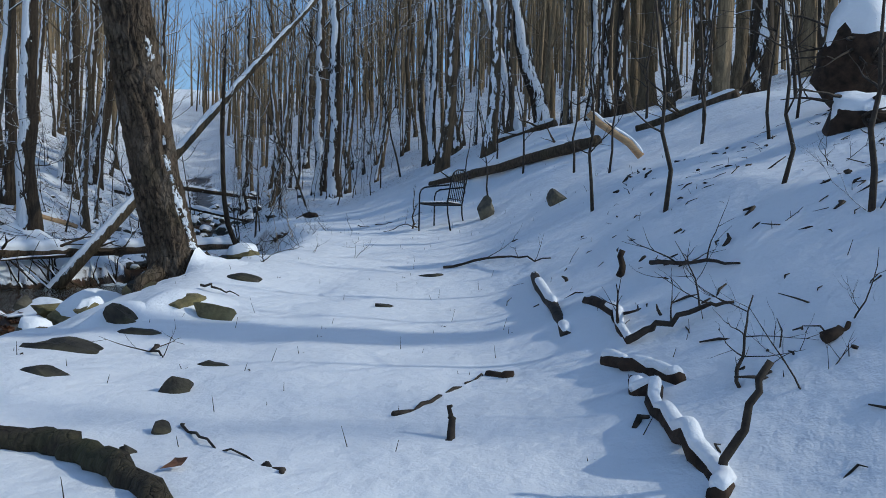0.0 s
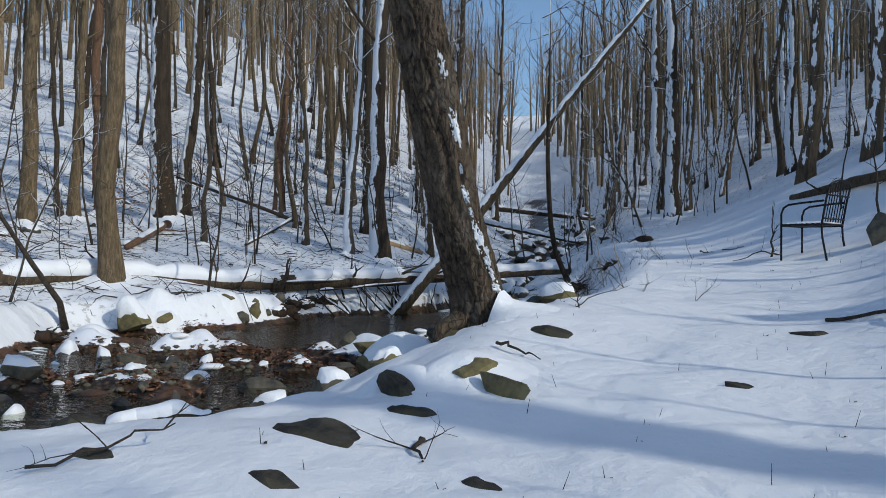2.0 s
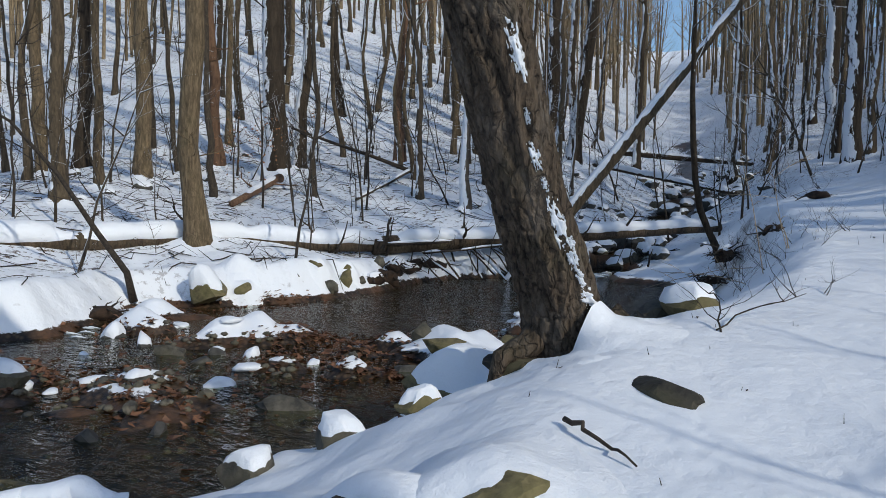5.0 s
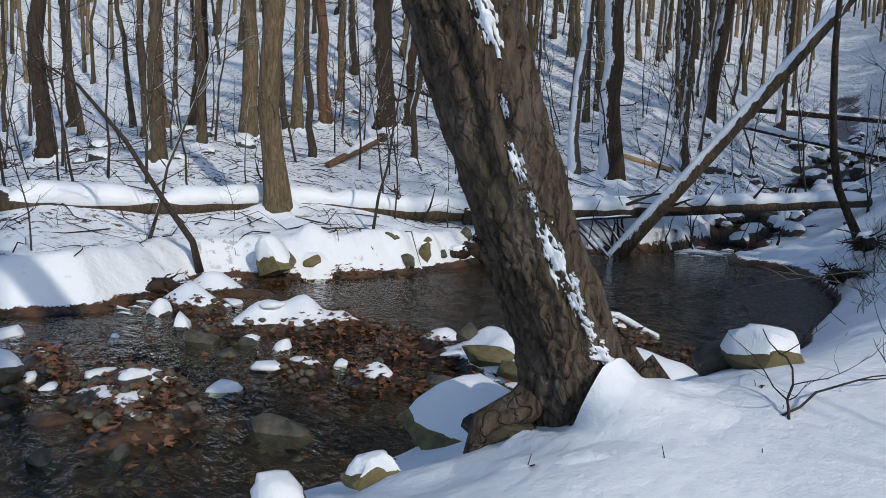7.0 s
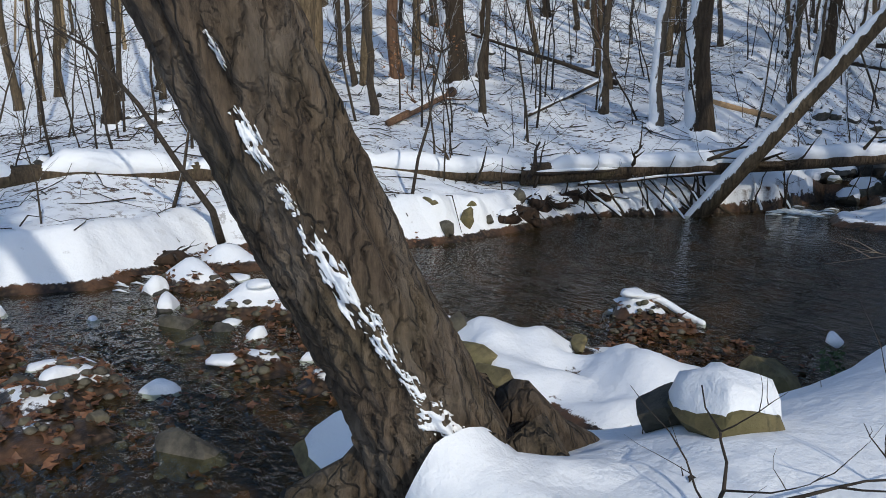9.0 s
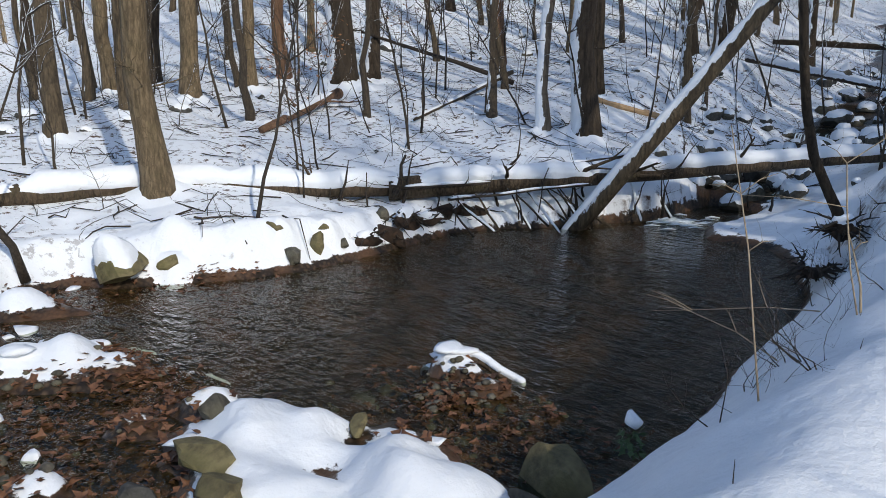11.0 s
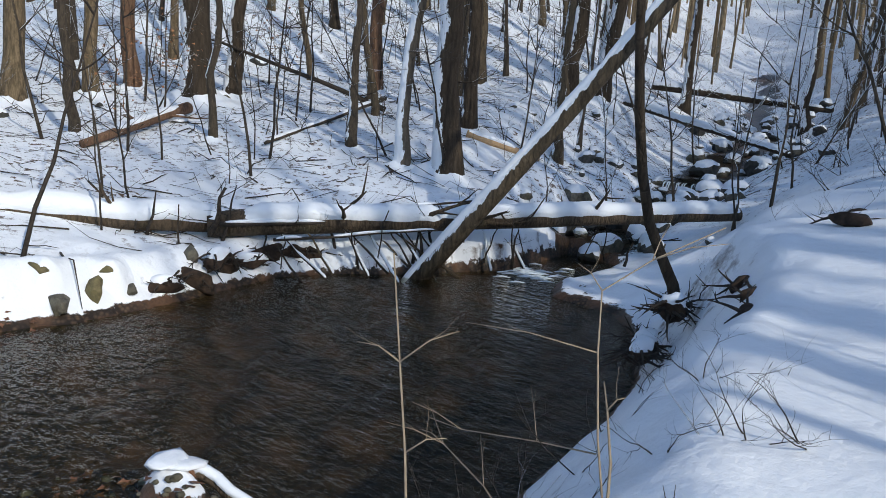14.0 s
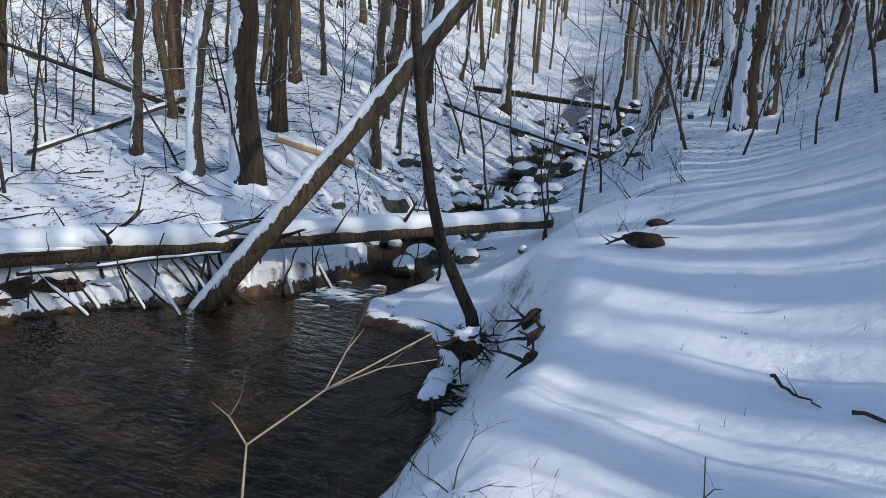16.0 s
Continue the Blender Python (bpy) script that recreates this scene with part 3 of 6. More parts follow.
KEY = [  # x, y, foot radius, height, lean x, lean y, bark, label
    (-14.2, 13.2, 0.24, 17, -0.012, -0.02, bark_tan, "tan-barked tree standing by a snowy log"),
    (-14.42, 22.95, 0.17, 16, 0.0, 0.0, bark_white, "slim tree with snow plastered on one side"),
    (-13.65, 23.7, 0.33, 19, 0.01, -0.01, bark_strip, "dark-barked tree with a strip of snow up its trunk"),
    (-21.9, 21.6, 0.45, 20, -0.03, -0.02, bark_dark, "broad dark tree leaning beside a slimmer neighbour"),
    (-22.15, 22.85, 0.24, 19, 0.0, 0.02, bark_strip, "dark tree close beside a broader one"),
    (-16.13, 22.77, 0.13, 13, -0.05, -0.03, bark_thin, "thin leaning tree in the snow"),
    (-18.4, 20.2, 0.1, 13, 0.0, 0.0, bark_thin, "thin dark tree standing in the snow"),
    (-19.0, 36.0, 0.36, 20, 0.02, 0.0, bark_dark, "thick tree above the creek bank"),
    (-18.1, 36.9, 0.36, 20, 0.06, 0.03, bark_dark, "thick leaning tree above the creek bank"),
    (-23.1, 11.1, 0.25, 18, -0.03, 0.01, bark_dark, "dark tree on the far bank"),
    (-19.0, 12.6, 0.2, 17, -0.02, 0.0, bark_grey, "grey tree on the far bank"),
    (-23.1, 17.1, 0.27, 18, 0.0, 0.0, bark_tan, "sunlit tan tree on the slope"),
    (-23.8, 19.3, 0.2, 17, 0.0, 0.01, bark_tan, "slim sunlit tree on the slope"),
    (-28.0, 16.2, 0.25, 16, -0.05, -0.03, bark_tan, "sunlit tree leaning on the slope"),
    (-21.2, 14.7, 0.13, 15, 0.0, 0.0, bark_grey, "slim grey tree on the far slope"),
    (-19.7, 17.4, 0.11, 14, 0.01, 0.0, bark_thin, "thin tree beside a fallen trunk"),
    (-24.0, 20.6, 0.22, 18, 0.0, 0.0, bark_red, "reddish-barked tree on the slope"),
    (-22.0, 28.4, 0.25, 18, 0.02, 0.0, bark_red, "reddish-barked tree above the creek"),
    (-21.1, 33.0, 0.22, 18, 0.0, 0.0, bark_grey, "grey tree on the rising far slope"),
    (-7.05, 38.9, 0.36, 20, 0.0, 0.0, bark_dark, "thick dark tree beyond the crest of the bank"),
    (-12.5, 44.2, 0.2, 18, 0.0, 0.0, bark_dark, "dark tree by the upper creek"),
    (-5.3, 33.0, 0.3, 20, 0.0, 0.0, bark_strip, "tall dark tree at the crest of the bank"),
    (3.3, 26.2, 0.3, 19, -0.24, 0.0, bark_strip, "dark tree leaning from the hillside, snow along it"),
    (2.3, 25.0, 0.15, 15, -0.26, 0.0, bark_white, "slim leaning tree plastered with snow"),
    (0.2, 28.5, 0.19, 17, -0.10, 0.0, bark_grey, "grey tree leaning at the crest"),
    (-5.4, 38.0, 0.16, 17, 0.01, 0.0, bark_grey, "grey tree beyond the snowy shelf"),
]
def snow_collar(x, y, r, seed):
    """Snow heaped round the foot of a trunk."""
    s, rings, spokes = Shape(), 7, 20
    for i in range(rings):
        for k in range(spokes):
            a = 2 * math.pi * k / spokes
            out = r * (0.8 + 2.2 * i / (rings - 1)) * (1 + 0.25 * noise.noise(Vector((math.cos(a), math.sin(a), seed))))
            px, py = x + math.cos(a) * out, y + math.sin(a) * out
            heap = 0.9 * r * (1 - i / (rings - 1)) ** 1.8 * (1 + 0.9 * noise.noise(Vector((math.cos(a) * 1.4, math.sin(a) * 1.4, seed + 5))))
            s.v.append((px - x, py - y, high(px, py) - plant(x, y) + heap - (0.02 if i == rings - 1 else -0.004)))
    for i in range(rings - 1):
        for k in range(spokes):
            a, b = i * spokes + k, i * spokes + (k + 1) % spokes
            s.f.append((a, a + spokes, b + spokes, b))
    return s


for i, (x, y, r, h, lx, ly, mat, label) in enumerate(KEY):
    t = make_tree(100 + i, label, mat, pose(x, y, plant(x, y)), "trees across the stream", height=h, r0=r, lean=(lx, ly), limbs=11, fork=3)
    part("snow_collar", snow_collar(x, y, r, i + 0.5), snow, t, "snow heaped round the foot")


def open_ground(x, y):
    """True where no tree may stand: water, the path's shelf, the views' clearings."""
    if float(shore_distance(np.array(x), np.array(y))) < 2.2:
        return True
    cx = float(creek(y)[0])
    if y > 20 and abs(x - cx) < 2.8:
        return True
    if -11.5 < x < (5.0 if y < 16 else 3.0 - 0.45 * (y - 16)) and y < 24:
        return True
    if x > 0 and abs(y - 10.3 + 0.14 * (x + 1)) < 3.3:  # a gap that lets the sun in
        return True
    if -9.5 < x < -1.5 and 20 < y < 36:
        return True
    if -24 < x < -11 and 0 < y < 25:
        return True
    return False


def scatter(n, box, gap, seed, keep=lambda x, y: True):
    rng, out = random.Random(seed), []
    tries = 0
    while len(out) < n and tries < n * 60:
        tries += 1
        x, y = rng.uniform(box[0], box[1]), rng.uniform(box[2], box[3])
        if not keep(x, y) or open_ground(x, y) or any((x - a) ** 2 + (y - b) ** 2 < gap * gap for a, b in out):
            continue
        out.append((x, y))
    return out


variants = []
for i, (h, r, lab, mat) in enumerate([(18, 0.19, "grey-barked bare forest tree standing in snow", bark_grey), (16, 0.13, "slim grey bare forest tree", bark_grey), (20, 0.25, "tall dark bare forest tree", bark_dark),
                                      (15, 0.10, "thin bare forest tree", bark_thin), (17, 0.16, "tan-barked bare forest tree in sunlight", bark_tan), (19, 0.21, "dark bare forest tree dusted with snow", bark_dark)]):
    variants.append((make_tree(300 + i, lab, mat, pose(-30 - 3 * i, 26 + 4 * i, plant(-30 - 3 * i, 26 + 4 * i)), "bare trees of the wood", height=h, r0=r, lean=(0.01 * (i - 3), 0.012 * (i % 3 - 1)), limbs=12, fork=3, first=0.45)))
rng = random.Random(11)
near_spots = scatter(140, (-46, 2, 8, 58), 1.8, 21, lambda x, y: not (x < -22 and y < 30 and (int(x * 7) + int(y * 5)) % 2)) + scatter(40, (9, 46, -22, 30), 3.0, 22) + scatter(34, (4.6, 17, 13.5, 36), 1.6, 25) + scatter(30, (-46, 12, -24, 6), 3.0, 23)
for x, y in near_spots:
    v = rng.choices(variants, (2, 4, 1, 6, 3, 1))[0]
    s = rng.uniform(0.8, 1.15)
    m = pose(x, y, plant(x, y), rng.gauss(0, 2.2), rng.gauss(0, 2.2), rng.uniform(0, 360)) @ Matrix.Scale(s, 4)
    copy_thing(v, m).scale = (s, s, s)


def far_woods():
    """The wood beyond, where single trees cannot be counted."""
    rng = random.Random(77)
    for name, mat, seed in (("far_woods", bark_tan, 31), ("far_woods", bark_far_sunlit, 32)):
        s = Shape()
        spots = scatter(800, (-105, 30, 8, 125), 1.3, seed, lambda x, y: not (-46 < x < 4 and 8 < y < 58) and y > 0.35 * abs(x) - 20 and y > 1.1 * x)
        for x, y in spots:
            z, h, r = plant(x, y, 0.3), rng.uniform(12, 19), rng.choice((0.07, 0.1, 0.13, 0.2))
            lx, ly = rng.gauss(0, 0.6), rng.gauss(0, 0.6)
            s.tube([(x, y, z), (x + lx * 0.3, y + ly * 0.3, z + h * 0.35), (x + lx, y + ly, z + h)], (r, r * 0.75, 0.02), 5, cap=False)
            for j in range(7):
                k = rng.uniform(0.22, 0.95)
                a = rng.uniform(0, 6.28)
                limb(s, (x + lx * k, y + ly * k, z + h * k), (math.cos(a), math.sin(a), rng.uniform(0.5, 1.2)), h * (0.3 - 0.2 * k), r * 0.35, rng, 1, 3, 0.25, 2)
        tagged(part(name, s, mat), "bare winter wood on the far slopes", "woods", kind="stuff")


far_woods()


# ---- fallen logs ----
def snow_on(points, radii, rng, width=0.85, depth=0.06, gaps=0.0):
    """A cap of snow that lies along the top of a log."""
    s = Shape()
    pts = [Vector(p) for p in points]
    fine = []
    for i in range(len(pts) - 1):
        for k in range(8):
            fine.append((pts[i].lerp(pts[i + 1], k / 8), radii[i] + (radii[i + 1] - radii[i]) * k / 8))
    fine.append((pts[-1], radii[-1]))
    cols = 9
    for i, (p, r) in enumerate(fine):
        way = (fine[min(i + 1, len(fine) - 1)][0] - fine[max(i - 1, 0)][0]).normalized()
        side = way.cross(Vector((0, 0, 1))).normalized()
        top = side.cross(way).normalized()
        end = min(1.0, min(i, len(fine) - 1 - i) / 2.5)
        lump = (1 + 0.35 * noise.noise(p * 1.7) + 0.2 * noise.noise(p * 5)) * end
        full = smooth_step(noise.noise(p * 1.3 + Vector((4, 2, radii[0] * 50))), -0.5, -0.22)
        for j in range(cols):
            a = (j / (cols - 1) * 2 - 1) * width * 1.3 * (1 + 0.18 * noise.noise(p * 3 + Vector((j, 0, 0))))
            thick = depth * lump * math.cos((j / (cols - 1) * 2 - 1) * math.pi / 2) ** 0.6 if 0 < j < cols - 1 else -0.012
            rr = r + thick * full - (0.02 if end < 0.2 else 0) - 0.03 * (1 - full)
            s.v.append(p + side * math.sin(a) * rr + top * math.cos(a) * rr)
    for i in range(len(fine) - 1):
        for j in range(cols - 1):
            a = i * cols + j
            s.f.append((a, a + cols, a + cols + 1, a + 1))
    return s


def make_log(name, a, b, r0, r1, label, material, seed, snow_depth=0.07, n=7, wander=0.03, sides=14, stubs=0, width=0.85, sag=0.0, via=()):
    rng = random.Random(seed)
    pts = bend(a, b, n, wander, rng, sag)
    if via:
        pts = [Vector(p) for p in (a, *via, b)]
        n = len(pts)
    rad = taper(r0, r1, n)
    t = thing(name, pose(*a), label, "log")
    base = Vector(a)
    s = Shape()
    rel = [p - base for p in pts]
    s.tube(rel, rad, sides, rough=0.06, rng=rng)
    part("trunk", s, material, t)
    for j in range(stubs):
        k = rng.randrange(1, n - 1)
        w = Vector((rng.gauss(0, 1), rng.gauss(0, 1), rng.uniform(-0.2, 1.2)))
        st = Shape()
        limb(st, rel[k], w, rng.uniform(0.5, 1.4), rad[k] * 0.3, rng, 1, 5, 0.1, 2)
        part("branch", st, material, t)
    if snow_depth:
        part("snow_cap", snow_on(rel, rad, rng, width, snow_depth), snow, t, "white snow lying along the top")
    return t


def rest_z(x, y, lift=0.0):
    return high(x, y) + lift


# the creek's fallen logs
make_log("fallen_log", (-7.7, 26.5, 1.32), (-12.95, 17.2, 0.86), 0.15, 0.23, "long fallen log spanning the creek, topped with snow", bark_log, 41, 0.13, n=10, wander=0.04, stubs=8, width=1.1)
make_log("fallen_log", (-12.75, 17.7, 0.86), (-16.0, 3.2, rest_z(-16.0, 3.2, 0.08)), 0.17, 0.21, "snow-covered fallen log lying on the bank", bark_log, 42, 0.2, width=1.15, stubs=2,
         via=[(x, y, 0.4 * rest_z(x, y, 0.08) + 0.6 * k) for x, y, k in ((-13.6, 16.0, 0.95), (-14.7, 13.6, 1.05), (-15.05, 11.5, 1.06), (-15.35, 9.0, 1.05), (-15.7, 6.0, 1.05))])
LEAN_WAY = Vector((0.548, 0.281, 0.788))
lean_foot = Vector((-10.95, 20.15, -0.15))
make_log("leaning_log", tuple(lean_foot - LEAN_WAY * 0.3), tuple(lean_foot + LEAN_WAY * 12.5), 0.18, 0.06, "pale dead trunk leaning out of the pool, snow on top", bark_grey, 43, 0.05, n=9, wander=0.015, width=0.75)
# loose barkless and dead trunks beyond
make_log("fallen_log", (-18.4, 17.1, rest_z(-18.4, 17.1, 0.1)), (-20.6, 20.6, rest_z(-20.6, 20.6, 0.2)), 0.09, 0.16, "broken reddish fallen trunk in the snow", bark_red, 44, 0.04, n=5, stubs=3)
make_log("fallen_log", (-14.6, 28.6, rest_z(-14.6, 28.6, 0.06)), (-16.2, 27.0, rest_z(-16.2, 27.0, 0.1)), 0.09, 0.12, "bare yellowish fallen trunk half under snow", wood_pale, 45, 0.06, n=5)
make_log("fallen_log", (-9.6, 34.6, rest_z(-9.6, 34.6, 0.15)), (-17.2, 37.6, rest_z(-17.2, 37.6, 0.3)), 0.10, 0.17, "fallen trunk lying across the upper creek with snow", bark_dark, 46, 0.06, n=6, wander=0.02)
make_log("fallen_log", (-12.2, 46.5, rest_z(-12.2, 46.5, 0.12)), (-18.6, 42.0, rest_z(-18.6, 42, 0.3)), 0.12, 0.2, "fallen trunk across the upper creek bed", bark_dark, 47, 0.07, n=6, wander=0.02)
make_log("fallen_log", (-17.3, 21.0, rest_z(-17.3, 21.0, 0.12)), (-19.8, 27.0, rest_z(-19.8, 27.0, 0.3)), 0.05, 0.08, "thin fallen pole propped on the snow", bark_thin, 48, 0.03, n=5, stubs=3)
make_log("fallen_log", (-22.2, 22.5, 4.7), (-19.4, 26.6, rest_z(-19.4, 26.6, 0.1)), 0.04, 0.09, "long dead limb leaning over the snow", twig_dark, 49, 0.0, n=6, stubs=7)
# logs on the hill above the path
make_log("hill_log", (-0.55, 19.4, rest_z(-0.55, 19.4, 0.0)), (2.8, 14.8, rest_z(2.8, 14.8, 0.02)), 0.09, 0.13, "dark rotten log on the slope under snow", bark_log, 50, 0.09, n=7, stubs=2, width=0.6, wander=0.05)
make_log("broken_log", (2.05, 11.3, 3.35), (2.78, 11.2, rest_z(2.78, 11.2, 0.05)), 0.055, 0.06, "broken pale log propped up on the slope", wood_pale, 51, 0.03, n=5, width=0.5)
make_log("hill_log", (3.6, 14.5, rest_z(3.6, 14.5, 0.0)), (5.1, 13.3, rest_z(5.1, 13.3, 0.02)), 0.10, 0.12, "dark log lying along the slope under snow", bark_log, 52, 0.06, n=5, stubs=4, width=0.6)
make_log("hill_log", (1.2, 23.0, rest_z(1.2, 23.0, 0.1)), (3.0, 21.5, rest_z(3.0, 21.5, 0.12)), 0.1, 0.15, "dark log near the crest under snow", bark_log, 53, 0.08, n=6, stubs=3)


# ---- rocks ----
def rock_shape(seed, size, rough=0.28, detail=2):
    """A weathered, faceted stone about its middle, and the cap of snow that lies on it."""
    bm = bmesh.new()
    bmesh.ops.create_icosphere(bm, subdivisions=detail, radius=1.0)
    rng = random.Random(seed)
    cuts = [(Vector((rng.gauss(0, 1), rng.gauss(0, 1), rng.gauss(0, 1))).normalized(), rng.uniform(0.45, 0.8)) for _ in range(13)]
    off = Vector((seed * 3.1, seed * 1.7, seed * 0.9))
    stone, cap = Shape(), Shape()
    for v in bm.verts:
        p = v.co * (1 + rough * noise.noise(v.co * 1.3 + off) + 0.1 * noise.noise(v.co * 4 + off))
        round_z = p.z * size[2]
        for nrm, d in cuts:
            over = p.dot(nrm) - d
            if over > 0:
                p = p - nrm * over * 0.97
        p = Vector((p.x * size[0], p.y * size[1], p.z * size[2]))
        stone.v.append(p)
        keep = v.co.z + 0.34 * noise.noise(v.co * 1.5 + off * 2)
        lift = min(0.06, 0.2 * size[2] + 0.012) * min(1.0, max(-0.35, (keep - 0.42) * 3.0))
        cap.v.append(Vector((p.x * 1.02, p.y * 1.02, max(p.z, 0.6 * round_z) + lift)) if lift > 0 else p * 0.95)
    for f in bm.faces:
        stone.f.append(tuple(v.index for v in f.verts))
        if any(v.co.z > 0.2 for v in f.verts):
            cap.f.append(tuple(v.index for v in f.verts))
    bm.free()
    return stone, cap


def make_rock(x, y, size, label, material, seed, sink=0.35, capped=True, turn=0.0, tip=0.0, detail=3, z=None, group="", rough=0.28):
    stone, cap = rock_shape(seed, size, rough, detail)
    base = (rest_z(x, y) if z is None else z) + size[2] * (1 - 2 * sink)
    t = thing("rock", pose(x, y, base, tip, 0, turn), label, "rock", group)
    part("stone", stone, material, t, smooth_faces=False)
    if capped == "mound":
        part("snow_mound", snow_mound(x, y, size, turn, base, seed), snow, t, "soft mound of snow lying over it")
    elif capped:
        part("snow_cap", cap, snow, t, "white snow lying on top")
    return t


def snow_mound(x, y, size, turn, base, seed):
    """Snow that lies over most of a stone and runs out into the ground round it."""
    s, rings, spokes = Shape(), 14, 32
    top = base + size[2] * 0.9
    inv = pose(x, y, base, 0, 0, turn).inverted()
    c, w = math.cos(radians(turn)), math.sin(radians(turn))
    for i in range(rings):
        for k in range(spokes):
            a = 2 * math.pi * k / spokes
            ragged = 1 + 0.25 * noise.noise(Vector((math.cos(a) * 1.5, math.sin(a) * 1.5, seed)))
            u, v = math.cos(a) * size[0] * 2.0 * ragged * i / (rings - 1), math.sin(a) * size[1] * 2.4 * ragged * i / (rings - 1)
            px, py = x - 0.10 * size[0] + u * c - v * w - 0.25 * size[1], y + u * w + v * c + 0.45 * size[1]
            g = rest_z(px, py)
            h = max(0.0, top + 0.03 - g) * math.cos(min(1.0, i / (rings - 1)) * math.pi / 2) ** 2.3
            s.v.append(inv @ Vector((px, py, g + h + (0.004 if i < rings - 2 else -0.012) + 0.012 * noise.noise(Vector((px * 5, py * 5, seed))))))
    for i in range(rings - 1):
        for k in range(spokes):
            a, b = i * spokes + k, i * spokes + (k + 1) % spokes
            s.f.append((a, a + spokes, b + spokes, b))
    return s


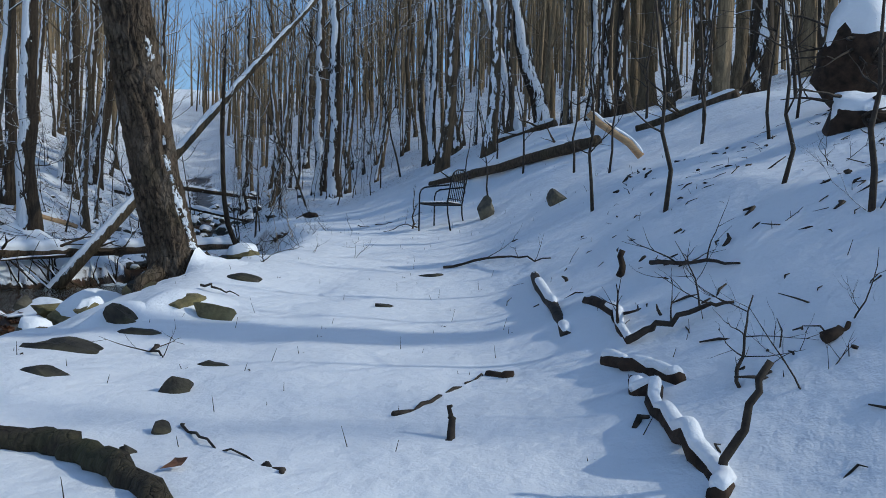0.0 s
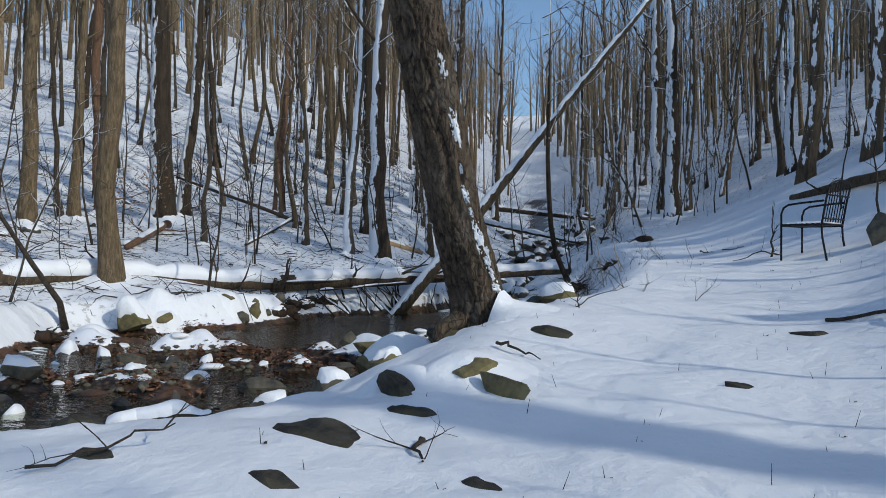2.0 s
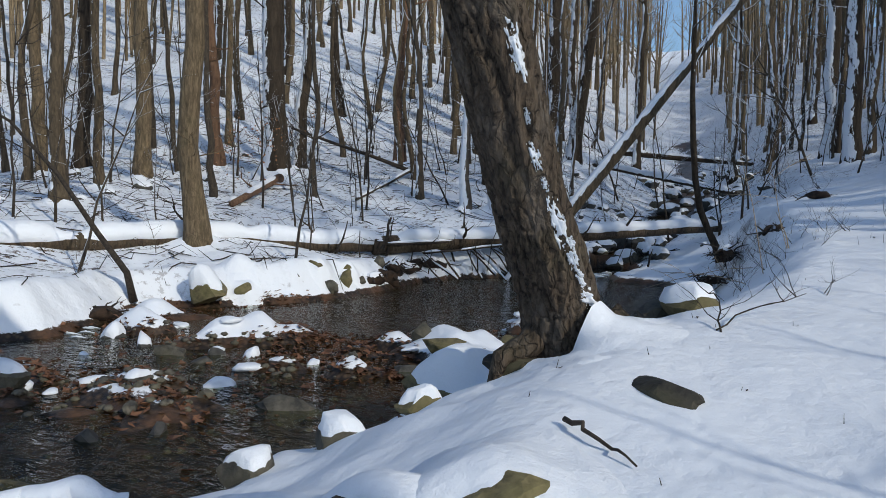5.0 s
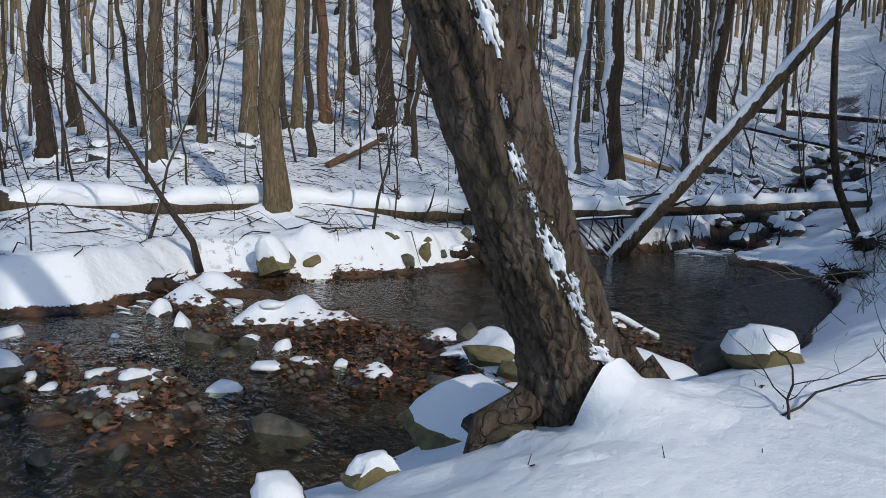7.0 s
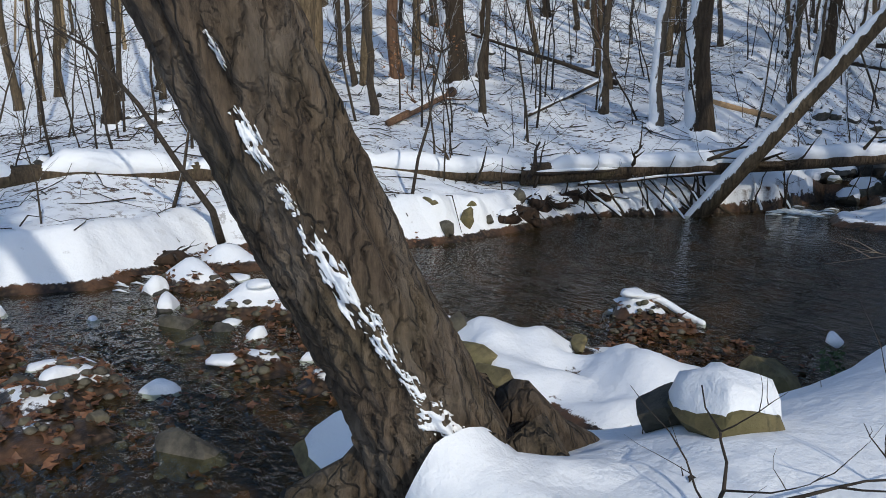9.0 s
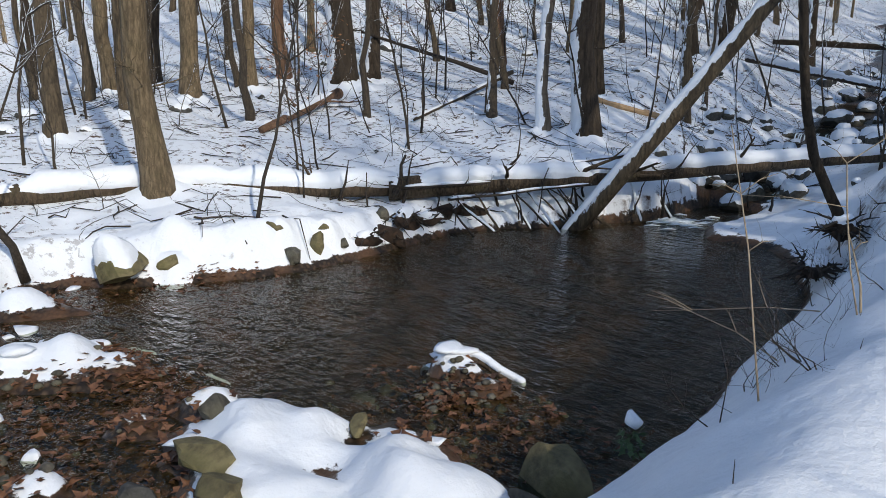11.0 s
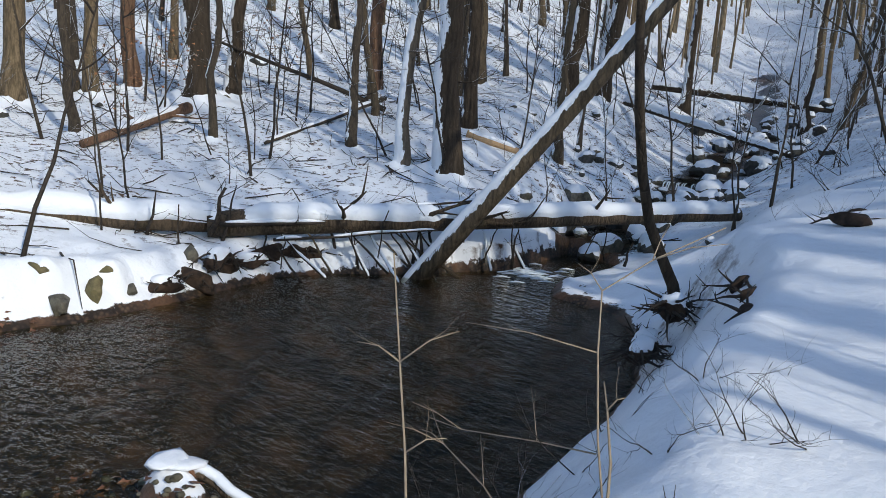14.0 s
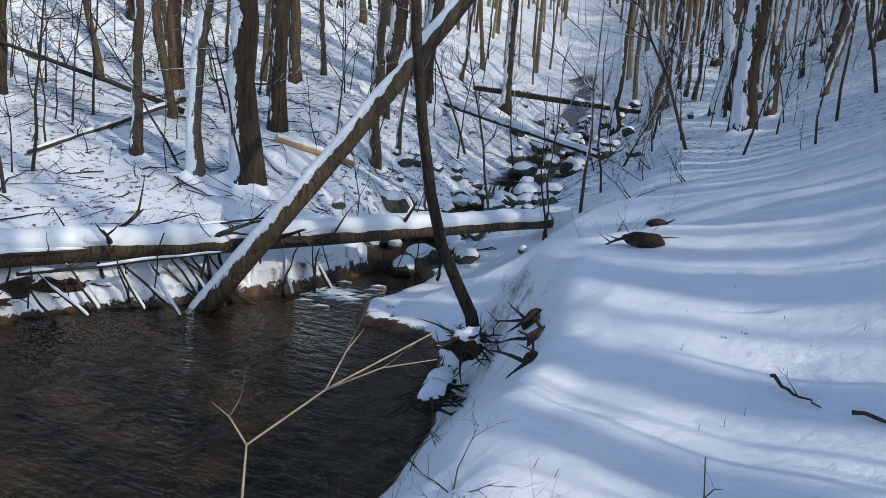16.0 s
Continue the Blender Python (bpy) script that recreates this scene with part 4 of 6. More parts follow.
# stones and slabs of the near bank
NEAR_ROCKS = [  # x, y, size, sink, turn, tip, material, label, capped
    (-1.60, 4.50, (0.15, 0.10, 0.15), 0.42, 20, 12, slab_mat, "dark pointed stone poking out of the snow", False),
    (-2.73, 5.32, (0.44, 0.24, 0.08), 0.48, -8, 10, slab_mat, "long dark flat slab bare of snow", False),
    (-2.46, 5.95, (0.32, 0.10, 0.06), 0.46, 5, 10, slab_mat, "thin dark slab edge in the snow", False),
    (-1.56, 5.05, (0.17, 0.07, 0.05), 0.45, -20, 5, slab_mat, "small dark stone in the snow", False),
    (-2.66, 6.25, (0.20, 0.12, 0.17), 0.45, 15, 12, slab_mat, "dark wedge of stone beside a snow mound", False),
    (-2.72, 6.42, (0.24, 0.16, 0.12), 0.45, 15, 0, slab_mat, "stone under a snow mound", "mound"),
    (-2.36, 6.68, (0.28, 0.22, 0.17), 0.5, 40, 0, rock_moss, "mossy humped stone under a mound of snow", "mound"),
    (-2.02, 6.42, (0.25, 0.085, 0.17), 0.42, -22, 0, rock_moss, "mossy yellowish ridge of stone beside a snow mound", False),
    (-2.18, 7.92, (0.30, 0.18, 0.11), 0.46, -18, 10, slab_mat, "dark smooth boulder in the snow below the tree", False),
    (-2.64, 9.74, (0.27, 0.21, 0.22), 0.42, 10, 0, rock_moss, "yellowish stone capped with snow", True),
    (-3.0, 9.75, (0.15, 0.14, 0.17), 0.3, 60, 0, rock_grey, "grey stone beside a yellowish one", False),
    (-3.45, 8.52, (0.2, 0.16, 0.18), 0.3, 20, 0, slab_mat, "dark stone wedged under the tree foot", False),
    (-4.42, 9.16, (0.66, 0.44, 0.46), 0.42, 25, 0, rock_moss, "big mossy boulder under thick snow at the water", True),
    (-3.95, 9.42, (0.42, 0.16, 0.2), 0.3, -8, 0, rock_moss, "mossy slab lying beside the tree foot", False),
    (-3.82, 7.95, (0.2, 0.14, 0.15), 0.3, 50, 0, rock_moss, "mossy stone edge in the snow", True),
    (-4.25, 7.6, (0.22, 0.18, 0.18), 0.3, 10, 0, rock_grey, "stone of the bank's edge capped with snow", True),
    (-4.55, 7.15, (0.2, 0.15, 0.15), 0.3, 40, 0, rock_grey, "stone at the water's edge capped with snow", True),
    (-2.47, 4.66, (0.21, 0.10, 0.07), 0.46, -10, 0, slab_mat, "dark rounded stone low in the snow", False),
    (-3.54, 4.5, (0.19, 0.09, 0.08), 0.46, 0, 0, slab_mat, "dark stone near the bank's edge", False),
    (-5.3, 5.75, (0.3, 0.2, 0.2), 0.3, 20, 0, slab_mat, "dark stone at the bank's edge", False),
    (-5.75, 6.3, (0.26, 0.2, 0.16), 0.3, 60, 0, rock_moss, "pale mossy stone in the stream's edge", False),
    (-1.39, 3.78, (0.10, 0.06, 0.07), 0.4, 30, 0, slab_mat, "small dark stone in the snow", False),
    (-1.39, 3.42, (0.06, 0.05, 0.07), 0.4, 0, 20, slab_mat, "small dark stone in the snow", False),
    (0.56, 12.64, (0.18, 0.14, 0.28), 0.22, 10, 8, rock_grey, "upright grey stone near the iron chair", False),
    (1.47, 10.5, (0.20, 0.16, 0.15), 0.25, 0, 0, rock_grey, "rounded dark grey stone on the slope", False),
    (-0.59, 7.0, (0.13, 0.07, 0.05), 0.44, 0, 0, slab_mat, "small dark stone flush with the snow", False),
    (-0.16, 8.4, (0.18, 0.08, 0.05), 0.44, -10, 0, slab_mat, "small flat dark stone flush with the snow", False),
    (-4.28, 12.62, (0.32, 0.27, 0.36), 0.28, 30, 0, rock_moss, "large yellow-green boulder at the water's edge", False),
    (-4.15, 12.2, (0.18, 0.16, 0.16), 0.35, 0, 0, rock_grey, "stone beside a boulder", False),
    (-5.75, 10.75, (0.34, 0.16, 0.17), 0.35, 10, 0, rock_moss, "mossy stone on the edge of the bar", False),
    (-5.35, 10.65, (0.30, 0.18, 0.15), 0.35, -10, 0, rock_moss, "mossy stone lying on the bar", False),
    (-6.35, 11.05, (0.17, 0.14, 0.17), 0.35, 50, 0, rock_grey, "stone on the tip of the bar", False),
    (-5.7, 11.9, (0.25, 0.09, 0.1), 0.45, -30, 0, rock_moss, "mossy ridge of stone in the snowy bar", False),
    (-6.95, 12.75, (0.25, 0.18, 0.07), 0.35, 15, 0, rock_grey, "flat pale stone in the shallows", False),
    (-6.82, 12.95, (0.13, 0.11, 0.08), 0.3, 0, 0, rock_grey, "round stone beside a flat one", False),
    (-11.85, 11.85, (0.48, 0.38, 0.42), 0.22, 25, 10, rock_moss, "big angular mossy boulder in the far bank", True),
    (-11.75, 12.5, (0.2, 0.16, 0.16), 0.35, 0, 0, rock_moss, "stone beside a big boulder", "mound"),
    (-11.6, 14.1, (0.22, 0.16, 0.14), 0.3, 0, 0, rock_moss, "mossy stone in the far bank", "mound"),
    (-11.27, 14.2, (0.24, 0.14, 0.17), 0.35, 10, 0, rock_grey, "grey stone in the far bank", False),
    (-11.35, 14.68, (0.17, 0.14, 0.24), 0.3, 0, 0, rock_moss, "mossy stone in the far bank", False),
    (-11.6, 14.95, (0.18, 0.14, 0.13), 0.3, 40, 0, rock_moss, "mossy stone in the far bank", "mound"),
    (-11.42, 15.2, (0.14, 0.1, 0.1), 0.3, 40, 0, rock_grey, "small stone in the far bank", False),
    (-12.2, 12.7, (0.2, 0.15, 0.12), 0.3, 40, 0, rock_moss, "stone in the far bank under snow", "mound"),
    (-12.05, 16.4, (0.18, 0.12, 0.18), 0.3, 0, 0, rock_grey, "stone under the fallen log", False),
]
for i, (x, y, size, sink, turn, tip, mat, label, capped) in enumerate(NEAR_ROCKS):
    make_rock(x, y, size, label, mat, 11 + i, sink + (0.17 if mat is slab_mat else 0.06), capped, turn, tip, rough=0.8 if mat is slab_mat else 0.4)

# stones of the shallow stream
STREAM = [(-8.73, 9.23, 0.34, 0.24, False), (-8.1, 9.16, 0.22, 0.17, False), (-8.3, 9.55, 0.19, 0.17, False), (-7.9, 9.7, 0.16, 0.17, True), (-9.5, 9.3, 0.24, 0.2, True), (-10.3, 9.3, 0.3, 0.22, True),
          (-5.84, 8.52, 0.36, 0.17, False), (-6.93, 8.63, 0.2, 0.15, True), (-6.05, 7.4, 0.12, 0.12, False), (-6.6, 7.5, 0.12, 0.1, False), (-6.3, 7.0, 0.16, 0.13, False), (-7.4, 7.7, 0.13, 0.1, False), (-6.4, 8.1, 0.09, 0.08, False),
          (-7.3, 8.0, 0.2, 0.08, True), (-7.0, 9.9, 0.12, 0.13, True), (-8.1, 7.1, 0.26, 0.16, True), (-8.5, 6.7, 0.3, 0.18, True), (-7.5, 6.5, 0.24, 0.14, False), (-10.2, 7.6, 0.3, 0.17, True), (-9.4, 8.5, 0.14, 0.1, True),
          (-6.0, 10.35, 0.26, 0.2, False), (-5.5, 10.3, 0.3, 0.2, False), (-6.2, 6.5, 0.14, 0.12, False), (-6.8, 6.2, 0.2, 0.14, True), (-7.6, 8.9, 0.12, 0.09, False)]
for i, (x, y, r, h, capped) in enumerate(STREAM):
    make_rock(x, y, (r, r * 0.75, h), "dark wet stone in the shallow stream" + (" with a cap of snow" if capped else ""), rock_wet if i % 3 else rock_grey, 60 + i, 0.4, capped, i * 37, 0, 3, max(-0.12, rest_z(x, y)) + 0.02, "stones in the stream")

# tumbled rocks of the upper creek
rng = random.Random(91)
CASCADE = []
for k in range(6):
    r = 0.22 + 0.07 * k
    CASCADE.append(make_rock(-12.6 + 0.5 * k, 29 + 0.6 * k, (r, r * 0.8, r * 0.7), "dark tumbled rock with a snow cap in the creek", rock_wet if k % 2 else rock_grey, 120 + k, 0.35, True, k * 50, 0, 2, None, "rocks of the upper creek"))
for k in range(170):
    y = 25.0 + 27 * rng.random() ** 1.25
    cx = float(creek(y)[0])
    side = rng.gauss(0, 1.3 + 0.02 * (y - 25))
    if abs(side) < 0.45 and rng.random() < 0.6:
        continue
    s = rng.uniform(0.6, 1.25) * (0.75 if abs(side) > 2 else 1)
    x = cx + side
    m = pose(x, y, rest_z(x, y, 0.08 * s), rng.uniform(-12, 12), rng.uniform(-12, 12), rng.uniform(0, 360)) @ Matrix.Scale(s, 4)
    copy_thing(CASCADE[rng.randrange(6)], m).scale = (s, s, s)
for k in range(40):  # stones showing through the snow of the far wood
    x, y = rng.uniform(-27, -14.5), rng.uniform(8, 33)
    s = rng.uniform(0.4, 0.9)
    m = pose(x, y, rest_z(x, y, -0.02), rng.uniform(-12, 12), rng.uniform(-12, 12), rng.uniform(0, 360)) @ Matrix.Scale(s, 4)
    copy_thing(CASCADE[rng.randrange(6)], m).scale = (s, s, s)


# ---- the upper creek's water ----
def pool_sheet(cx, cy, rx, ry, z, label):
    s = Shape()
    s.v.append((cx, cy, z))
    for k in range(24):
        a = 2 * math.pi * k / 24
        w = 1 + 0.15 * math.sin(3 * a + cx)
        s.v.append((cx + math.cos(a) * rx * w, cy + math.sin(a) * ry * w, z))
    for k in range(24):
        s.f.append((0, 1 + k, 1 + (k + 1) % 24))
    ob = tagged(part("creek_pool", s, water_mat), label, "water", kind="structure")
    ob.visible_shadow = False


for cx, cy, rx, ry in ((-11.5, 31.2, 0.95, 1.5), (-12.2, 34.3, 0.9, 1.1), (-13.3, 39.0, 0.8, 1.6), (-10.4, 26.4, 0.9, 1.2)):
    pool_sheet(cx, cy, rx, ry, float(creek(cy)[1]) + 0.1, "dark water held between rocks of the upper creek")


def waterfall(x, y, z0, z1, wide, seed):
    """Thin threads of white water that fall over a ledge."""
    rng, s = random.Random(seed), Shape()
    for k in range(16):
        u = x + wide * (k / 15 - 0.5) + rng.uniform(-0.03, 0.03)
        if rng.random() < 0.25:
            continue
        s.tube([(u, y + 0.08, z1), (u, y - 0.05, z1 - 0.04), (u + rng.uniform(-0.03, 0.03), y - 0.12, z0 + (z1 - z0) * 0.5), (u, y - 0.16, z0)], (0.015, 0.025, 0.02, 0.035), 5)
    tagged(part("waterfall", s, foam), "thin white water falling over a rock ledge", "waterfall", kind="structure")


waterfall(-11.9, 32.75, 0.98, 1.42, 1.5, 3)
waterfall(-12.7, 36.0, 1.45, 1.85, 1.2, 4)
ripple = Shape()
rng = random.Random(8)
for k in range(46):
    x, y = rng.gauss(-10.0, 0.35), rng.gauss(22.4, 0.45)
    a = rng.uniform(-0.6, 0.6)
    ripple.tube([(x - 0.12 * math.cos(a), y - 0.1, 0.0), (x, y, 0.02), (x + 0.12 * math.cos(a), y + 0.12, 0.0)], (0.008, 0.022, 0.006), 5)
for k in range(16):
    x, y = rng.gauss(-11.2, 0.25), rng.gauss(9.2, 0.2)
    ripple.tube([(x - 0.1, y - 0.06, 0.0), (x, y, 0.02), (x + 0.1, y + 0.08, 0.0)], (0.006, 0.018, 0.005), 5)
tagged(part("white_water", ripple, foam), "small crests of white water where the stream drops", "water", kind="structure")


# ---- sticks and branches on the snow ----
def stick(points, radius, label, material, seed, name="branch", twigs=0, snow_depth=0.0, tip=0.35, sides=8, category="branch", wander=0.012):
    """A dead branch along the points (x, y, height over the ground)."""
    rng = random.Random(seed)
    pts = [Vector((x, y, rest_z(x, y, h - (0.3 * radius if h < 0.1 else 0.0)))) for x, y, h in points]
    base = pts[0].copy()
    fine = []
    for a, b in zip(pts, pts[1:]):
        for k in range(4):
            fine.append(a.lerp(b, k / 4) - base + Vector((rng.gauss(0, wander), rng.gauss(0, wander), rng.gauss(0, wander))))
    fine.append(pts[-1] - base)
    rad = taper(radius, radius * tip, len(fine))
    t = thing(name, Matrix.Translation(base), label, category)
    s = Shape()
    s.tube(fine, rad, sides, rough=0.12, rng=rng)
    part("wood", s, material, t)
    for k in range(twigs):
        i = rng.randrange(len(fine) // 4, len(fine))
        w = Shape()
        limb(w, fine[i], (rng.gauss(0, 1), rng.gauss(0, 1), rng.uniform(0.1, 1.0)), rng.uniform(0.2, 0.45), max(0.004, rad[i] * 0.5), rng, 1, 4, 0.1, 2)
        part("twig", w, material, t)
    if snow_depth:
        part("snow_cap", snow_on(fine, rad, rng, 0.7, snow_depth), snow, t, "thin line of snow along the top")
    return t


dark_rot = dirt
stick([(0.83, 7.4, 0.0), (0.82, 6.2, 0.01), (0.79, 5.05, 0.0)], 0.05, "dark rotten branch half sunk in the snow", twig_dark, 1, tip=0.8, snow_depth=0.035)
stick([(-0.1, 8.9, 0.02), (0.42, 8.6, 0.05), (0.75, 8.0, 0.07), (1.01, 7.53, 0.05)], 0.018, "thin dark branch arching over the snow", twig_dark, 2, twigs=3)
stick([(1.03, 5.6, 0.02), (1.1, 5.0, 0.03), (1.07, 4.5, 0.01)], 0.05, "dark rotten log piece showing through snow", dark_rot, 3, twigs=4, snow_depth=0.035)
stick([(0.9, 4.36, 0.02), (1.0, 4.1, 0.04), (1.12, 3.72, 0.03)], 0.045, "dark rotten wood showing through snow", dark_rot, 4, tip=0.8, snow_depth=0.035)
stick([(0.97, 3.86, 0.02), (0.96, 3.45, 0.03), (0.95, 3.05, 0.03), (0.92, 2.68, 0.02)], 0.042, "dark rotten log sunk along the slope", dark_rot, 5, tip=0.9, wander=0.02, snow_depth=0.035)
stick([(0.95, 2.76, 0.0), (1.05, 2.78, 0.18), (1.15, 2.8, 0.36)], 0.017, "dark broken stick standing up from a log", twig_dark, 6, tip=0.8)
stick([(1.06, 4.5, 0.03), (1.22, 4.42, 0.08), (1.42, 4.35, 0.09), (1.58, 4.26, 0.05)], 0.024, "dark crooked branch lying on the snow", twig_dark, 7, twigs=4)
stick([(0.25, 4.66, -0.005), (0.40, 4.56, 0.01)], 0.035, "short piece of dark wood in the snow", dark_rot, 8, tip=0.9)
stick([(-0.26, 3.98, 0.0), (-0.08, 4.22, 0.01), (0.1, 4.5, 0.0), (0.22, 4.66, 0.01)], 0.016, "thin dark stick half under snow", twig_dark, 9)
stick([(0.03, 3.55, 0.0), (0.035, 3.62, 0.07), (0.03, 3.64, 0.13)], 0.022, "short dark stub standing in the snow", twig_dark, 10)
stick([(1.34, 5.9, 0.0), (1.35, 5.92, 0.2)], 0.03, "dark stub standing in the snow", dark_rot, 11, tip=0.8)
stick([(1.5, 5.6, 0.05), (1.68, 5.0, 0.06), (1.8, 4.75, 0.03)], 0.018, "thin dark branch on the slope", twig_dark, 12, twigs=4)
stick([(1.26, 3.42, 0.0), (1.33, 3.5, 0.12), (1.42, 3.62, 0.3)], 0.01, "dark forked twig standing in the snow", twig_dark, 23, twigs=5)
stick([(1.66, 3.44, 0.02), (1.78, 3.46, 0.03)], 0.03, "clod of leaves and bark in the snow", dark_rot, 24)
stick([(-2.1, 3.52, 0.03), (-1.8, 3.48, 0.05), (-1.55, 3.33, 0.05), (-1.3, 3.1, 0.05), (-1.0, 2.8, 0.0)], 0.07, "thick mossy branch lying in the snow", bark_moss, 13, tip=0.8)
stick([(-1.35, 3.95, 0.0), (-1.15, 3.6, 0.01), (-0.85, 3.3, 0.0), (-0.55, 2.98, 0.0)], 0.008, "thin twig half under snow", twig_dark, 14)
stick([(-0.72, 3.2, 0.0), (-0.64, 3.12, 0.01)], 0.02, "short dark twig in the snow", twig_dark, 25)
stick([(-2.42, 7.3, 0.04), (-2.2, 7.22, 0.05), (-2.0, 7.15, 0.02)], 0.014, "thin dark twig on the snow", twig_dark, 15)
stick([(-5.05, 5.85, 0.02), (-4.75, 6.1, 0.06), (-4.45, 6.33, 0.04)], 0.085, "weathered log on the bank with snow on top", bark_moss, 16, tip=0.85, snow_depth=0.06)
stick([(-3.6, 4.2, 0.03), (-3.35, 4.6, 0.08), (-3.2, 4.75, 0.14)], 0.01, "bare forked twig over the snow", twig_dark, 17, twigs=4)
stick([(-2.12, 5.5, 0.02), (-2.08, 5.35, 0.03), (-1.95, 5.2, 0.02)], 0.016, "small dark forked twig on the snow", twig_dark, 26, twigs=3)
stick([(-6.75, 13.3, 0.05), (-6.2, 13.55, 0.12), (-5.75, 13.75, 0.06)], 0.05, "dead branch on the gravel with snow along it", bark_log, 18, snow_depth=0.06, tip=0.6)
stick([(-9.6, 11.3, 0.1), (-9.0, 11.5, 0.12), (-8.3, 11.95, 0.05)], 0.03, "dead branch at the water's edge", bark_log, 19, twigs=4, snow_depth=0.03)
stick([(-0.62, 13.9, 0.0), (-0.85, 13.6, 0.1), (-1.25, 13.7, 0.02)], 0.013, "forked dead twig on the snow near a chair", twig_dark, 20, twigs=3)
stick([(-2.16, 17.08, 0.06), (-2.0, 16.88, 0.03), (-1.85, 16.73, 0.02)], 0.012, "thin dark twig lying on the snow", twig_dark, 21, twigs=1)
stick([(-1.69, 16.65, 0.03), (-1.5, 16.55, 0.03), (-1.3, 16.5, 0.02)], 0.013, "thin dark stick lying on the snow", twig_dark, 27)
stick([(-12.6, 13.2, 0.03), (-12.4, 13.7, 0.06), (-12.1, 14.2, 0.03)], 0.018, "thin dead stick on the far bank", twig_dark, 22, twigs=2)
stick([(-2.25, 9.02, 0.0), (-2.33, 9.2, 0.12), (-2.55, 9.38, 0.25)], 0.007, "slim dark twig rising from the snow", twig_dark, 28, twigs=4)
stick([(-2.27, 9.04, 0.0), (-2.12, 9.4, 0.1), (-1.9, 9.7, 0.14)], 0.006, "slim dark twig spreading over the snow", twig_dark, 29, twigs=4)
# driftwood wedged under the creek log
rng = random.Random(33)
for k in range(17):
    y = rng.uniform(17.6, 22.4)
    x = -11.9 + (y - 17.6) * 0.26 + rng.uniform(-0.2, 0.4)
    top = Vector((x - rng.uniform(0.2, 0.7), y + rng.uniform(-0.4, 0.4), rng.uniform(0.6, 1.0)))
    low = Vector((x + rng.uniform(0.15, 0.6), y + rng.uniform(-0.2, 0.7), rng.uniform(-0.06, 0.1)))
    t = thing("driftwood", Matrix.Translation(low), "dead branch wedged under the log over the pool", "branch", "driftwood under the creek log")
    s = Shape()
    pts = bend((0, 0, 0), top - low, 6, 0.02, rng)
    rad = taper(rng.uniform(0.02, 0.035), 0.012, 6)
    s.tube(pts, rad, 6, rough=0.1, rng=rng)
    part("wood", s, twig_dark if k % 3 else bark_grey, t)
    if k % 2:
        part("snow_cap", snow_on(pts, rad, rng, 0.8, 0.03), snow, t, "snow along the top")
for k, (a, b, r) in enumerate([((-12.6, 17.2, 0.9), (-9.9, 22.9, 1.1), 0.045), ((-12.3, 18.8, 1.0), (-10.4, 21.4, 1.45), 0.035), ((-12.5, 17.0, 0.8), (-12.3, 17.2, 1.6), 0.05), ((-11.9, 17.8, 0.7), (-10.6, 20.4, 0.95), 0.03)]):
    make_log("dead_limb", a, b, r, r * 0.5, "dead limb lying along the creek log", twig_dark, 70 + k, 0.03 if k != 2 else 0.0, n=6, wander=0.05, sides=8, stubs=3)

# snapped limbs that stand up along the creek log
rng = random.Random(61)
for k in range(22):
    u = rng.random()
    x, y = -13.1 + 4.4 * u + rng.uniform(-0.8, 0.3), 15.2 + 9.6 * u + rng.uniform(-0.6, 0.6)
    z = max(rest_z(x, y), 0.3)
    t = thing("snapped_limb", pose(x, y, z - 0.1), "dark snapped limb standing up by the creek log", "branch", "snapped limbs by the creek log")
    s = Shape()
    h = rng.uniform(0.35, 1.0)
    pts = bend((0, 0, 0), (rng.gauss(0, 0.25) * h, rng.gauss(0, 0.25) * h, h + 0.1), 5, 0.03, rng)
    s.tube(pts, taper(rng.choice((0.012, 0.02, 0.035)), 0.009, 5), 6, rough=0.12, rng=rng)
    limb(s, pts[2], (rng.gauss(0, 1), rng.gauss(0, 1), 0.6), h * 0.4, 0.008, rng, 1, 4, 0.1, 2)
    part("wood", s, twig_dark, t)


# ---- saplings and shrubs ----
def sapling_shape(seed, height, r, lean=0.1, forks=5):
    rng, s = random.Random(seed), Shape()
    a = rng.uniform(0, 6.28)
    pts = [Vector((math.cos(a) * lean * height * k * k + rng.gauss(0, 0.02), math.sin(a) * lean * height * k * k + rng.gauss(0, 0.02), height * k - 0.1 * (k == 0))) for k in (0, 0.15, 0.3, 0.45, 0.6, 0.8, 1.0)]
    s.tube(pts, taper(r, r * 0.25, 7), 6)
    for j in range(forks):
        i = rng.randrange(2, 6)
        b = rng.uniform(0, 6.28)
        limb(s, pts[i], (math.cos(b), math.sin(b), rng.uniform(0.2, 1.0)), height * rng.uniform(0.15, 0.32), r * 0.45, rng, 1, 4, 0.12, 3)
    return s


def make_sapling(x, y, height, r, seed, label, material, lean=0.1, forks=5, group=""):
    t = thing("sapling", pose(x, y, rest_z(x, y)), label, "sapling", group)
    part("stem", sapling_shape(seed, height, r, lean, forks), material, t)
    return t


